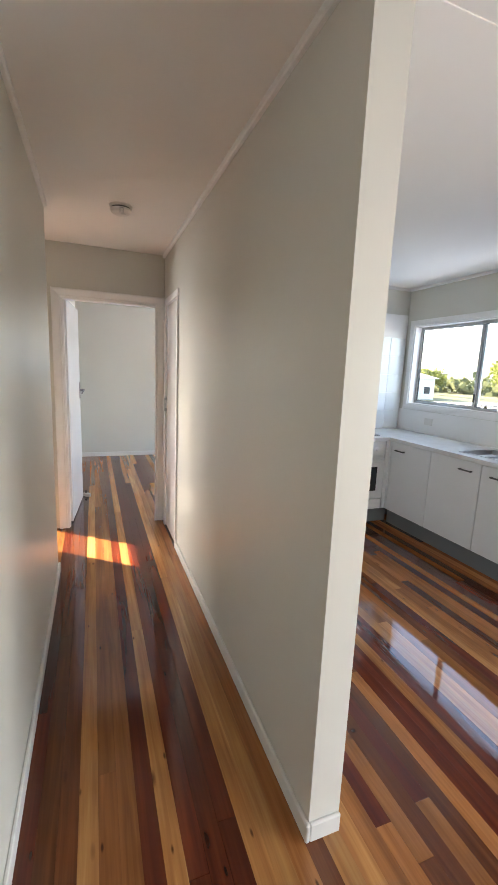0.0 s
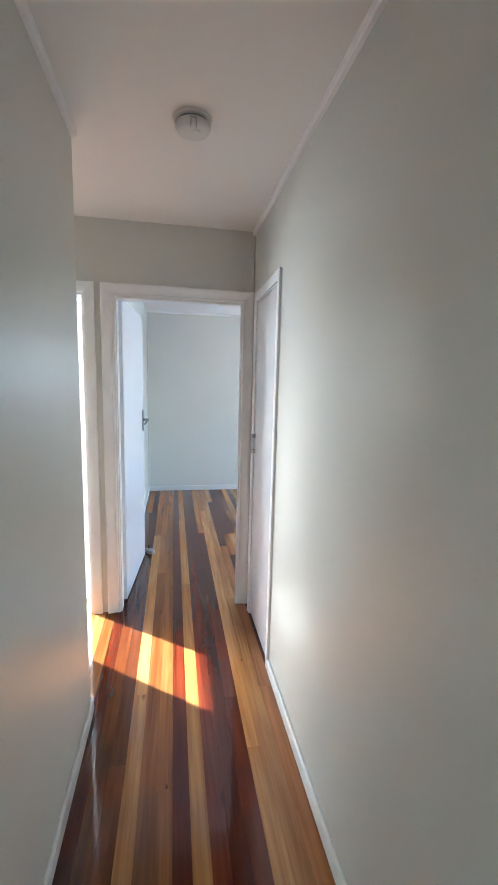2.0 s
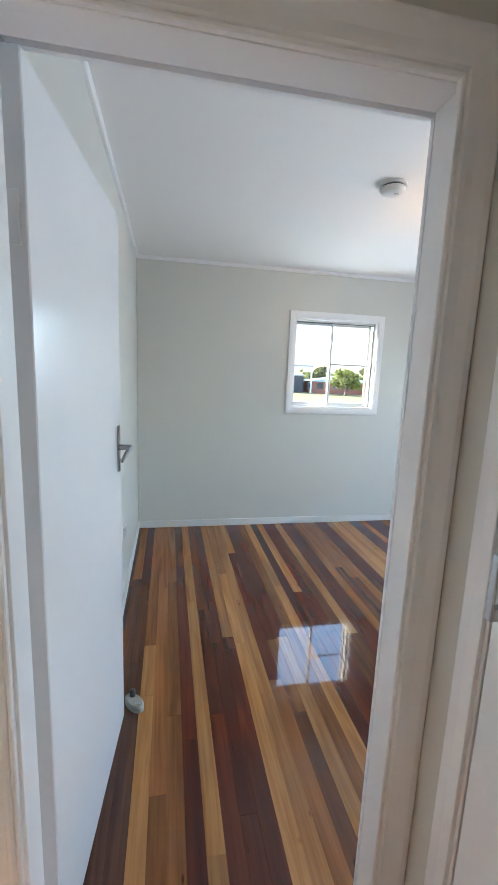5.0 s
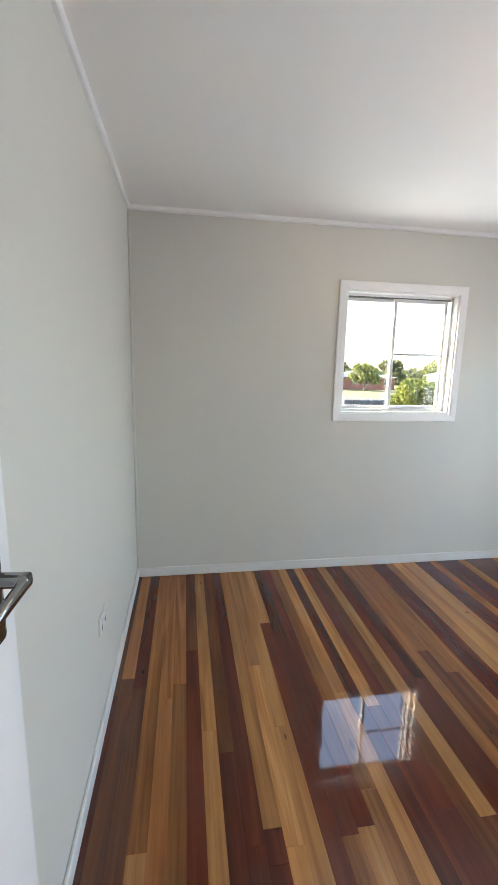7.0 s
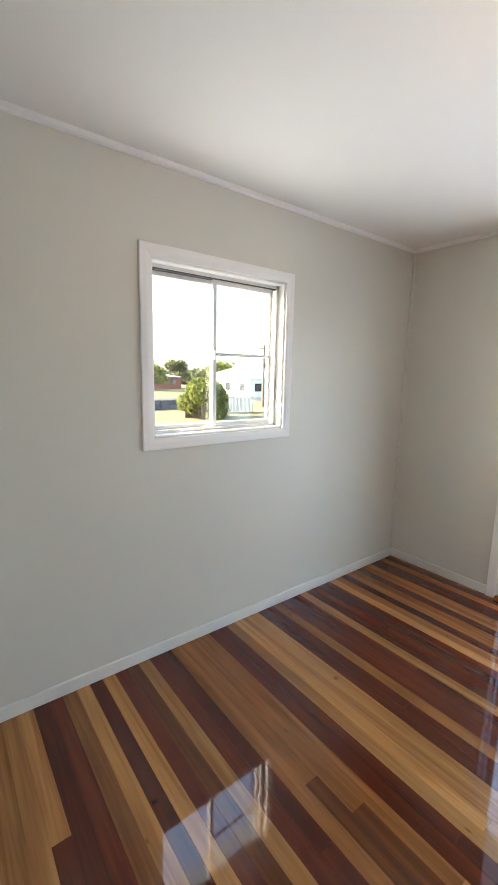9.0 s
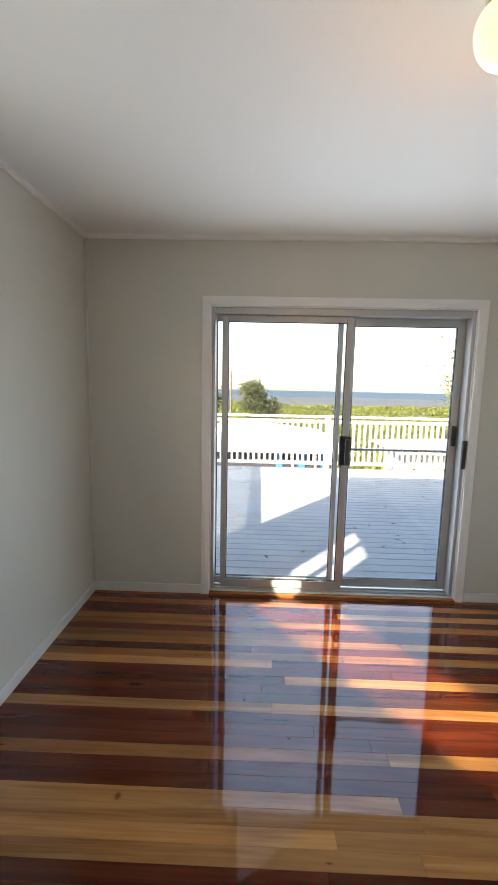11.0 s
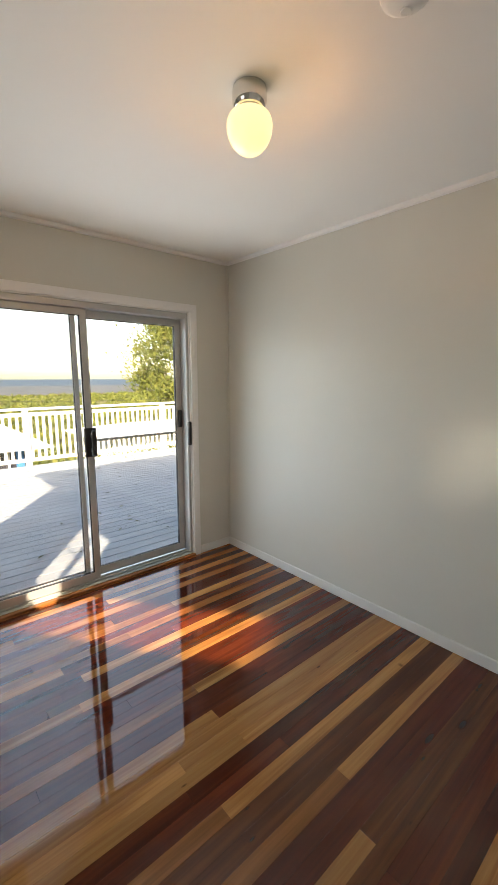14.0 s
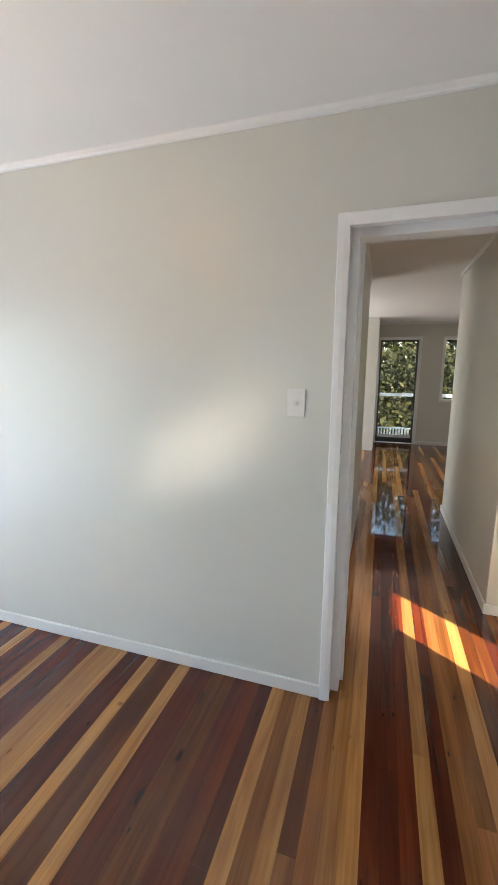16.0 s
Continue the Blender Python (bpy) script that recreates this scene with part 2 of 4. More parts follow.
def strip(name, axis, at, out, lo, hi, z0, z1, material=None, label="", bevel=0.004, category="trim"):
    """A board lying on the plane axis = at, standing out by out."""
    t0, t1 = sorted((at, at + out))
    bm = block((t0, t1, lo, hi, z0, z1) if axis == "x" else (lo, hi, t0, t1, z0, z1), bevel=bevel)
    return tagged(part(name, bm, material or TRIM, label=label), category=category, kind="structure")


# ---- structure ----
H = 2.40
HX0, HX1 = -0.13, 0.732          # hall side walls
BX0, BX1, BY0, BY1 = -0.10, 3.42, 4.172, 7.083   # bedroom
HY = 4.035                       # hall end wall
OUT = 0.13

sub = tagged(part("floor", block((-2.7, 3.55, -3.2, 7.2, -0.14, -0.022)), SLAB, label="mixed hardwood strip floor with glossy varnish"), category="floor", kind="structure")

tagged(part("ceiling_bedroom", block((BX0 - 0.1, BX1 + 0.05, BY0 - 0.07, BY1 + 0.05, H, H + 0.05)), CEIL, label="flat white painted ceiling"), category="ceiling", kind="structure")
tagged(part("ceiling_hall", block((-2.7, 3.5, 1.21, BY0 - 0.07, H, H + 0.05), (-2.7, BX0 - 0.1, BY0 - 0.07, 7.13, H, H + 0.05)), CEIL, label="flat white painted ceiling"), category="ceiling", kind="structure")
tagged(part("ceiling_living", block((-2.7, 3.5, -3.1, 1.21, H + 0.004, H + 0.054)), CEIL, label="flat white painted ceiling"), category="ceiling", kind="structure")

# door openings in the hall's end wall, and the closet's
D1 = (-0.145, 0.722, 0.0, 2.022)
D2 = (-1.02, -0.265, 0.0, 1.995)
WIN = (1.313, 2.142, 1.158, 1.988)
SLD = (4.55, 6.265, 0.0, 1.975)
WWIN = (4.75, 6.30, 1.0, 2.065)
KWIN = (2.30, 3.915, 1.16, 2.0)
LSLD = (-2.2, 0.2, 0.0, 2.0)
FDR = (-0.09, 0.63, 0.0, 2.08)
LOU = (-1.35, -0.58, 0.92, 2.08)
wall("wall_hall_end", "y", HY, BY0 - HY, -2.7, 3.42, 0, H, [D1, D2])
wall("wall_bedroom_north", "y", BY1, OUT, BX0 - 0.12, 3.55, -0.2, H + 0.05, [WIN])
wall("wall_bedroom_west", "x", BX0, -0.12, BY0, BY1, 0, H)
wall("wall_east", "x", BX1, OUT, -3.2, BY1, -0.2, H + 0.05, [SLD, KWIN, LSLD])
wall("wall_hall_right", "x", HX1, 0.11, 1.13, HY, 0, H, [(3.398, 3.897, 0.0, 1.975)])
wall("wall_hall_left", "x", HX0, -0.12, 1.21, 3.193, 0, H)
wall("wall_lobby_south", "y", 3.193, -0.12, -1.15, HX0 - 0.12, 0, H)
wall("wall_lobby_west", "x", -1.15, -0.12, 3.073, HY, 0, H)
wall("wall_closet_side", "y", 3.30, -0.08, 0.842, 1.45, 0, H)
wall("wall_closet_back", "x", 1.45, 0.08, 3.22, HY, 0, H)
wall("wall_west", "x", -2.57, -OUT, -3.2, 7.2, -0.2, H + 0.05, [WWIN])
wall("wall_west_room_north", "y", BY1, OUT, -2.57, BX0 - 0.12, -0.2, H + 0.05)
wall("wall_living_north", "y", 1.21, 0.12, -2.57, HX0 - 0.12, 0, H)
wall("wall_south", "y", -3.06, -OUT, -2.57, 3.42, -0.2, H + 0.05, [FDR, LOU])
wall("wall_living_stub", "x", 0.66, 0.22, -3.06, -2.05, 0, H)

# baseboards, 65 mm high
SK = (0.0, 0.066)
strip("baseboard", "y", BY1, -0.014, BX0, BX1, *SK, material=BASEP, label="low white painted baseboard", category="baseboard")
strip("baseboard", "x", BX0, 0.014, BY0 + 0.02, BY1 - 0.014, *SK, material=BASEP, label="low white painted baseboard", category="baseboard")
strip("baseboard", "x", BX1, -0.014, SLD[1] + 0.058, BY1 - 0.014, *SK, material=BASEP, label="low white painted baseboard", category="baseboard")
strip("baseboard", "x", BX1, -0.014, BY0 + 0.014, SLD[0] - 0.058, *SK, material=BASEP, label="low white painted baseboard", category="baseboard")
strip("baseboard", "y", BY0, 0.014, 0.735, BX1, *SK, material=BASEP, label="low white painted baseboard", category="baseboard")
strip("baseboard", "x", HX1, -0.014, 1.116, 3.342, *SK, material=BASEP, label="low white painted baseboard", category="baseboard")
strip("baseboard", "y", 1.13, -0.014, HX1, HX1 + 0.11, *SK, material=BASEP, label="low white painted baseboard", category="baseboard")
strip("baseboard", "x", HX0, 0.014, 1.20, 3.207, *SK, material=BASEP, label="low white painted baseboard", category="baseboard")
strip("baseboard", "y", 3.193, 0.014, -1.15, HX0, *SK, material=BASEP, label="low white painted baseboard", category="baseboard")
strip("baseboard", "y", -3.06, 0.014, -2.57, FDR[0] - 0.06, *SK, material=BASEP, label="low white painted baseboard", category="baseboard")

# cornice beads where walls meet the ceiling, and in the corners
CB = (H - 0.026, H)


def cornice(axis, at, out, lo, hi, z=CB):
    return strip("cornice", axis, at - 0.5 * out, 1.5 * out, lo, hi, z[0], z[1] + 0.012, label="thin white painted cornice bead", bevel=0.006)


cornice("y", BY1, -0.02, BX0, BX1)
cornice("y", BY0, 0.02, BX0, BX1)
cornice("x", BX0, 0.02, BY0 + 0.02, BY1 - 0.02)
cornice("x", BX1, -0.02, BY0 + 0.02, BY1 - 0.02)
cornice("x", HX1, -0.02, 1.13, HY - 0.012)
cornice("x", HX0, 0.02, 1.21, 3.193)
cornice("x", 3.42, -0.02, 1.0, HY)
cornice("y", HY, -0.02, 1.55, 3.40)
cornice("y", -3.06, 0.02, -2.57, 0.66)
for x, y, dx, dy in ((BX1, BY1, -0.016, -0.016), (BX1, BY0, -0.016, 0.016), (BX0, BY1, 0.016, -0.016), (HX1, HY, -0.014, -0.014)):
    x0, x1 = sorted((x, x + dx))
    y0, y1 = sorted((y, y + dy))
    low = 2.055 if x == HX1 else 0.066
    tagged(part("corner_bead", block((x0, x1, y0, y1, low, H - 0.026), bevel=0.004), WALL, label="painted bead covering the wall corner"), category="trim", kind="structure")


BEADED = [(0.0, 0.0), (0.0, 0.50), (0.03, 0.60), (0.09, 0.62), (0.12, 0.46), (0.15, 0.60), (0.20, 0.74), (0.28, 0.76), (0.31, 0.56), (0.36, 0.58), (0.50, 0.66), (0.68, 0.86), (0.80, 0.98), (0.93, 1.0), (0.98, 0.92), (1.0, 0.75), (1.0, 0.0)]
PLAIN = [(0.0, 0.0), (0.0, 0.66), (0.04, 0.76), (0.20, 0.84), (0.45, 0.97), (0.90, 1.0), (0.98, 0.92), (1.0, 0.75), (1.0, 0.0)]


def casing(name, parent, axis, at, out, lo, hi, z0, z1, w=0.058, sill=False, skip="", beaded=False):
    """Moulded, mitred boards round an opening, on one side of a wall: a bead, a hollow and a rounded outer flat."""
    prof = BEADED if beaded else PLAIN
    sides = ["left", "right", "head"] + (["sill"] if sill else [])
    for side in sides:
        if side == skip:
            continue
        bm = bmesh.new()
        ends = ([], [])
        for f, h in prof:
            u, o = f * w, at + out * h
            foot = z0 - u if sill else z0
            pair = {"left": ((lo - u, foot), (lo - u, z1 + u)), "right": ((hi + u, foot), (hi + u, z1 + u)), "head": ((lo - u, z1 + u), (hi + u, z1 + u)), "sill": ((lo - u, z0 - u), (hi + u, z0 - u))}[side]
            for ring, (a, z) in zip(ends, pair):
                ring.append(bm.verts.new((o, a, z) if axis == "x" else (a, o, z)))
        n = len(prof)
        for i in range(n):
            j = (i + 1) % n
            bm.faces.new((ends[0][i], ends[0][j], ends[1][j], ends[1][i]))
        bm.faces.new(ends[0])
        bm.faces.new(ends[1])
        part(name, bm, TRIM, parent)


def lining(parent, axis, t0, t1, lo, hi, z1, w=0.02, z0=0.0, sill=False, stop=None, rebate=0.004):
    """Jambs and head in an opening through a wall, with a door stop."""
    spans = [(lo, lo + w, z0, z1), (hi - w, hi, z0, z1), (lo + w, hi - w, z1 - w, z1)]
    if sill:
        spans.append((lo + w, hi - w, z0, z0 + w))
    for a, b, c, d in spans:
        part("jamb", block((t0, t1, a, b, c, d) if axis == "x" else (a, b, t0, t1, c, d), bevel=0.002), TRIM, parent)
    if stop:
        s0, s1 = stop
        for a, b, c, d in ((lo + w, lo + w + rebate, z0, z1 - w), (hi - w - rebate, hi - w, z0, z1 - w), (lo + w + rebate, hi - w - rebate, z1 - w - rebate, z1 - w)):
            part("door_stop", block((s0, s1, a, b, c, d) if axis == "x" else (a, b, s0, s1, c, d), bevel=0.001), TRIM, parent)


def lever_handle(parent, x, y, z, side):
    """Long chrome plate with a drooping lever; local places, plate on the face x, side the way it stands out."""
    plate = part("handle", block(*[tuple((min(x, x + side * 0.008), max(x, x + side * 0.008), y - 0.016, y + 0.016, z - 0.085, z + 0.085))], bevel=0.006, seg=2), DARKCHROME, parent, "chrome lever handle on a long plate", local=True)
    part("spindle", lathe([(0.0105, 0.0), (0.0105, 0.048)] if side > 0 else [(0.0105, -0.048), (0.0105, 0.0)], (x, y, z + 0.005), "x", 16), DARKCHROME, plate, local=True, smooth=False)
    bm = bmesh.new()
    prev = None
    for i in range(9):
        f = i / 8
        c = Vector((x + side * (0.046 - 0.010 * f * f), y - 0.105 * f, z + 0.006 - 0.018 * f * f - 0.010 * f))
        r = 0.0105 * (1 - 0.25 * f)
        ring = [bm.verts.new(c + Vector((r * 0.7 * math.cos(a), 0, r * math.sin(a)))) for a in [k * math.pi / 5 for k in range(10)]]
        if prev:
            for k in range(10):
                bm.faces.new((prev[k], prev[(k + 1) % 10], ring[(k + 1) % 10], ring[k]))
        else:
            bm.faces.new(ring)
        prev = ring
    bm.faces.new(prev)
    part("lever", bm, DARKCHROME, plate, local=True, smooth=True)
    return plate


def door_leaf(frame_ob, hinge, angle, width, height, thick, side):
    """A flush leaf under its frame: it lies along local y from the hinge, its face at local x = 0, thick towards side."""
    leaf = part("door_leaf", block((min(0, side * thick), max(0, side * thick), 0.0, width, 0.012, height), bevel=0.0025), DOORP, frame_ob, "flush white gloss-painted door leaf", local=True)
    leaf.location = Vector(hinge) - ORIGIN[frame_ob.name]
    leaf.rotation_euler = (0, 0, radians(angle))
    return leaf


# bedroom door, standing open into the bedroom
door1 = thing("door_1", (0.28, 4.10, 0), "white flush bedroom door standing open in a moulded white frame", "door", kind="structure")
lining(door1, "y", HY, BY0, D1[0], D1[1], D1[3], stop=(HY, 4.115), rebate=0.036)
casing("architrave", door1, "y", HY, -0.021, -0.096, 0.650, 0.0, 1.968, 0.081, beaded=True)
casing("architrave", door1, "y", BY0, 0.017, BX0 + 0.004, 0.700, 0.0, 1.992, 0.045, skip="left")
leaf1 = door_leaf(door1, (-0.108, 4.162, 0), -5.1, 0.757, 1.988, 0.036, 1)
lever_handle(leaf1, 0.036, 0.705, 1.175, 1)
lever_handle(leaf1, 0.0, 0.705, 1.175, -1)
for z in (0.22, 1.72):
    part("hinge", block((-0.002, 0.024, -0.0035, 0.002, z - 0.045, z + 0.045), bevel=0.001), TRIM, leaf1, "painted steel butt hinge", local=True)
part("strike_plate", block((D1[1] - 0.0225, D1[1] - 0.0195, 4.135, 4.168, 1.13, 1.21), bevel=0.001), STEEL, door1, "steel strike plate")

# second door, half open into the sunny room beside
door2 = thing("door_2", (-0.6, 4.10, 0), "white flush door half open to the sunlit room", "door", kind="structure")
lining(door2, "y", HY, BY0, D2[0], D2[1], D2[3], stop=(4.085, 4.125))
casing("architrave", door2, "y", HY, -0.017, D2[0] + 0.006, D2[1] - 0.006, 0.0, D2[3] - 0.006, 0.06)
casing("architrave", door2, "y", BY0, 0.017, D2[0] + 0.006, D2[1] - 0.006, 0.0, D2[3] - 0.006, 0.06)
leaf2 = door_leaf(door2, (-0.278, 4.16, 0), 29.0, 0.63, 1.958, 0.035, -1)
lever_handle(leaf2, -0.035, 0.575, 1.175, -1)

# closet door in the hall's right wall, shut
door3 = thing("door_3", (0.75, 3.65, 0), "narrow white closet door, shut, with a small pull handle", "door", kind="structure")
C0, C1, CT = 3.398, 3.897, 1.975
casing("architrave", door3, "x", HX1, -0.014, C0 + 0.002, C1 - 0.002, 0.0, CT - 0.002, 0.048)
lining(door3, "x", HX1, HX1 + 0.11, C0, C1, CT, w=0.008)
cleaf = part("door_leaf", block((HX1 + 0.000, HX1 + 0.03, C0 + 0.013, C1 - 0.013, 0.012, CT - 0.013), bevel=0.002), DOORP, door3, "flush white painted closet door leaf")
pull = part("handle", block((HX1 - 0.026, HX1 - 0.020, 3.862, 3.876, 1.068, 1.188), bevel=0.002), STEEL, cleaf, "brushed steel pull handle")
for z in (1.076, 1.172):
    part("handle_foot", block((HX1 - 0.020, HX1 + 0.001, 3.862, 3.876, z - 0.008, z + 0.016), bevel=0.0015), STEEL, pull)
for z in (0.3, 1.74):
    part("hinge", block((HX1 - 0.004, HX1 + 0.002, C0 + 0.006, C0 + 0.020, z - 0.05, z + 0.05), bevel=0.0015), TRIM, cleaf)

# bedroom window: two-pane aluminium slider in a white frame
win1 = thing("window_1", (1.73, 7.14, 1.1), "white two-pane sliding window with a moulded surround", "window", kind="structure")
casing("architrave", win1, "y", BY1, -0.016, WIN[0], WIN[1], WIN[2], WIN[3], 0.056, sill=True)
lining(win1, "y", BY1, BY1 + OUT, WIN[0], WIN[1], WIN[3], w=0.012, z0=WIN[2], sill=True)


def sash(parent, name, axis, t, lo, hi, z0, z1, w, thick, material, rail=None, wb=None):
    """One glazed panel: four bars and a pane, with a mid rail where one is given."""
    wb = wb or w
    t0, t1 = t, t + thick
    spans = [(lo, lo + w, z0, z1), (hi - w, hi, z0, z1), (lo + w, hi - w, z0, z0 + wb), (lo + w, hi - w, z1 - w, z1)]
    if rail:
        spans.append((lo + w, hi - w, rail - 0.009, rail + 0.009))
    bm = bmesh.new()
    for a, b, c, d in spans:
        block((t0, t1, a, b, c, d) if axis == "x" else (a, b, t0, t1, c, d), bevel=0.002, bm=bm)
    s = part(name, bm, material, parent)
    m = (t0 + t1) / 2
    a, b, c, d = lo + w - 0.004, hi - w + 0.004, z0 + wb - 0.004, z1 - w + 0.004
    pane = part("pane", block((m - 0.002, m + 0.002, a, b, c, d) if axis == "x" else (a, b, m - 0.002, m + 0.002, c, d)), GLASS, s, "clear window glass")
    pane.visible_shadow = False
    if axis == "x" and thick > 0.02:
        g = bmesh.new()
        for e in ((a, a + 0.009, c, d), (b - 0.009, b, c, d), (a + 0.009, b - 0.009, c, c + 0.009), (a + 0.009, b - 0.009, d - 0.009, d)):
            for q0, q1 in ((m - 0.008, m - 0.0025), (m + 0.0025, m + 0.008)):
                block((q0, q1, *e), bm=g)
        part("gasket", g, BLACK, s, "black rubber gasket")
    return s


WX0, WX1, WZ0, WZ1 = WIN[0] + 0.012, WIN[1] - 0.012, WIN[2] + 0.012, WIN[3] - 0.012
part("window_frame", block((WX0, WX1, BY1 + 0.05, BY1 + 0.12, WZ0, WZ0 + 0.016), (WX0, WX1, BY1 + 0.05, BY1 + 0.12, WZ1 - 0.016, WZ1), (WX0, WX0 + 0.012, BY1 + 0.05, BY1 + 0.12, WZ0, WZ1), (WX1 - 0.012, WX1, BY1 + 0.05, BY1 + 0.12, WZ0, WZ1)), WALU, win1)
part("track", block((WX0 + 0.012, WX1 - 0.012, BY1 + 0.056, BY1 + 0.112, WZ1 - 0.022, WZ1 - 0.016)), ALUD, win1, "upper window track with its shade put in the colour")
sash(win1, "sash", "y", BY1 + 0.088, WX0 + 0.012, 1.722, WZ0 + 0.016, WZ1 - 0.022, 0.022, 0.02, WALU)
scr = sash(win1, "sash", "y", BY1 + 0.060, 1.690, WX1 - 0.03, WZ0 + 0.016, WZ1 - 0.022, 0.024, 0.022, WALU)
part("screen_bar", block((1.714, WX1 - 0.054, BY1 + 0.056, BY1 + 0.066, 1.567, 1.583), bevel=0.002), ALU, win1, "grey insect-screen cross bar")
part("latch", block((1.694, 1.706, BY1 + 0.046, BY1 + 0.062, 1.545, 1.595), bevel=0.003), STEEL, win1, "small sash latch")

# sliding glass door to the deck
sd = thing("door_4", (3.48, 5.40, 0), "grey aluminium sliding glass door opening to the deck", "sliding door", kind="structure")
casing("architrave", sd, "x", BX1, -0.018, SLD[0], SLD[1], 0.0, SLD[3], 0.056)
S0, S1, ST = SLD[0], SLD[1], SLD[3]
lining(sd, "x", BX1, BX1 + OUT, S0, S1, ST, w=0.008)
part("door_frame", block((BX1 + 0.012, BX1 + 0.125, S0 + 0.008, S0 + 0.030, 0.03, ST - 0.008), (BX1 + 0.012, BX1 + 0.125, S1 - 0.030, S1 - 0.008, 0.03, ST - 0.008), (BX1 + 0.012, BX1 + 0.125, S0 + 0.030, S1 - 0.030, ST - 0.050, ST - 0.008), bevel=0.003), ALU, sd, "grey aluminium outer frame")
part("sill_track", block((BX1 + 0.004, BX1 + 0.125, S0 + 0.008, S1 - 0.008, 0.0, 0.022), (BX1 + 0.03, BX1 + 0.036, S0 + 0.03, S1 - 0.03, 0.022, 0.036), (BX1 + 0.075, BX1 + 0.081, S0 + 0.03, S1 - 0.03, 0.022, 0.036), bevel=0.0015), ALU, sd, "grey aluminium sill with two tracks")
part("threshold", block((BX1 - 0.03, BX1 + 0.004, S0 + 0.002, S1 - 0.002, 0.0, 0.020), bevel=0.005, seg=2), WOODS["H"], sd, "varnished timber threshold strip")
sash(sd, "fixed_panel", "x", BX1 + 0.088, 5.385, S1 - 0.004, 0.036, ST - 0.05, 0.030, 0.03, ALU, wb=0.055)
slide = sash(sd, "sliding_panel", "x", BX1 + 0.040, 5.33, 6.192, 0.036, ST - 0.052, 0.040, 0.032, ALU, wb=0.055)
screen = sash(sd, "screen_panel", "x", BX1 + 0.096, S0 + 0.03, 5.36, 0.036, ST - 0.05, 0.05, 0.024, ALU, rail=1.04, wb=0.06)
hd = part("handle", block((BX1 + 0.012, BX1 + 0.040, 5.312, 5.392, 0.940, 1.140), bevel=0.006, seg=2), BLACK, slide, "black plastic door pull")
part("grip", block((BX1 - 0.034, BX1 - 0.016, 5.330, 5.362, 0.955, 1.125), bevel=0.006, seg=2), BLACK, hd)
for z in (0.99, 1.09):
    part("grip_foot", block((BX1 - 0.016, BX1 + 0.012, 5.336, 5.358, z - 0.012, z + 0.012), bevel=0.002), BLACK, hd)
part("latch", block((BX1 - 0.012, BX1 + 0.014, S0 + 0.006, S0 + 0.032, 0.94, 1.13), bevel=0.004), BLACK, sd, "black latch keeper")
part("screen_handle", block((BX1 + 0.080, BX1 + 0.098, S0 + 0.038, S0 + 0.066, 1.08, 1.22), bevel=0.004), BLACK, screen, "black screen-door latch")

# window of the sunny side room
win2 = thing("window_2", (-2.63, 5.52, 1.0), "white aluminium window of the sunlit side room", "window", kind="structure")
sash(win2, "sash", "x", -2.66, WWIN[0], WWIN[1], WWIN[2], WWIN[3], 0.03, 0.03, WALU)
# kitchen window
win3 = thing("window_3", (3.48, 3.1, 1.16), "wide aluminium sliding kitchen window above the bench", "window", kind="structure")
casing("architrave", win3, "x", 3.42, -0.016, KWIN[0], KWIN[1], KWIN[2], KWIN[3], 0.056, sill=True)
lining(win3, "x", 3.42, 3.55, KWIN[0], KWIN[1], KWIN[3], w=0.012, z0=KWIN[2], sill=True)
sash(win3, "sash", "x", 3.50, 3.08, KWIN[1] - 0.012, KWIN[2] + 0.012, KWIN[3] - 0.012, 0.026, 0.025, ALU)
sash(win3, "sash", "x", 3.47, KWIN[0] + 0.012, 3.115, KWIN[2] + 0.012, KWIN[3] - 0.012, 0.026, 0.025, ALU)
part("latch", block((3.455, 3.47, 3.09, 3.105, 1.24, 1.32), bevel=0.003), BLACK, win3, "dark sash latch")
# living room's own glass doors and front door, louvres
win4 = thing("door_5", (3.48, -1.0, 0), "aluminium sliding glass doors of the living room", "sliding door", kind="structure")
sash(win4, "panel", "x", 3.47, LSLD[0], -0.97, 0.02, 2.0, 0.05, 0.03, ALU)
sash(win4, "panel", "x", 3.50, -1.03, LSLD[1], 0.02, 2.0, 0.05, 0.03, ALU)
fd = thing("door_6", (0.27, -3.1, 0), "glazed front door with a white frame", "door", kind="structure")
casing("architrave", fd, "y", -3.06, 0.017, FDR[0], FDR[1], 0.0, FDR[3], 0.06)
sash(fd, "screen_door", "y", -3.14, FDR[0], FDR[1], 0.012, FDR[3], 0.035, 0.03, ALUD, wb=0.10)
part("kick_rail", block((FDR[0] + 0.04, FDR[1] - 0.04, -3.105, -3.10, 0.12, 0.17)), WALU, fd)
lou = thing("window_5", (-0.96, -3.1, 0.92), "white-framed louvre window with glass blades", "window", kind="structure")
casing("architrave", lou, "y", -3.06, 0.017, LOU[0], LOU[1], LOU[2], LOU[3], 0.05, sill=True)
bm0 = block((LOU[0] + 0.02, LOU[1] - 0.02, -0.004, 0.004, -0.05, 0.05))
bmesh.ops.rotate(bm0, cent=(0, 0, 0), matrix=Matrix.Rotation(radians(38), 3, "X"), verts=bm0.verts)
bmesh.ops.translate(bm0, vec=(0, -3.12, 1.0), verts=bm0.verts)
blade = part("louvre_blade", bm0, GLASS, lou, "tilted glass louvre blade")
for k in range(1, 11):
    b = blade.copy()
    scene.collection.objects.link(b)
    b.location.z += 0.1 * k


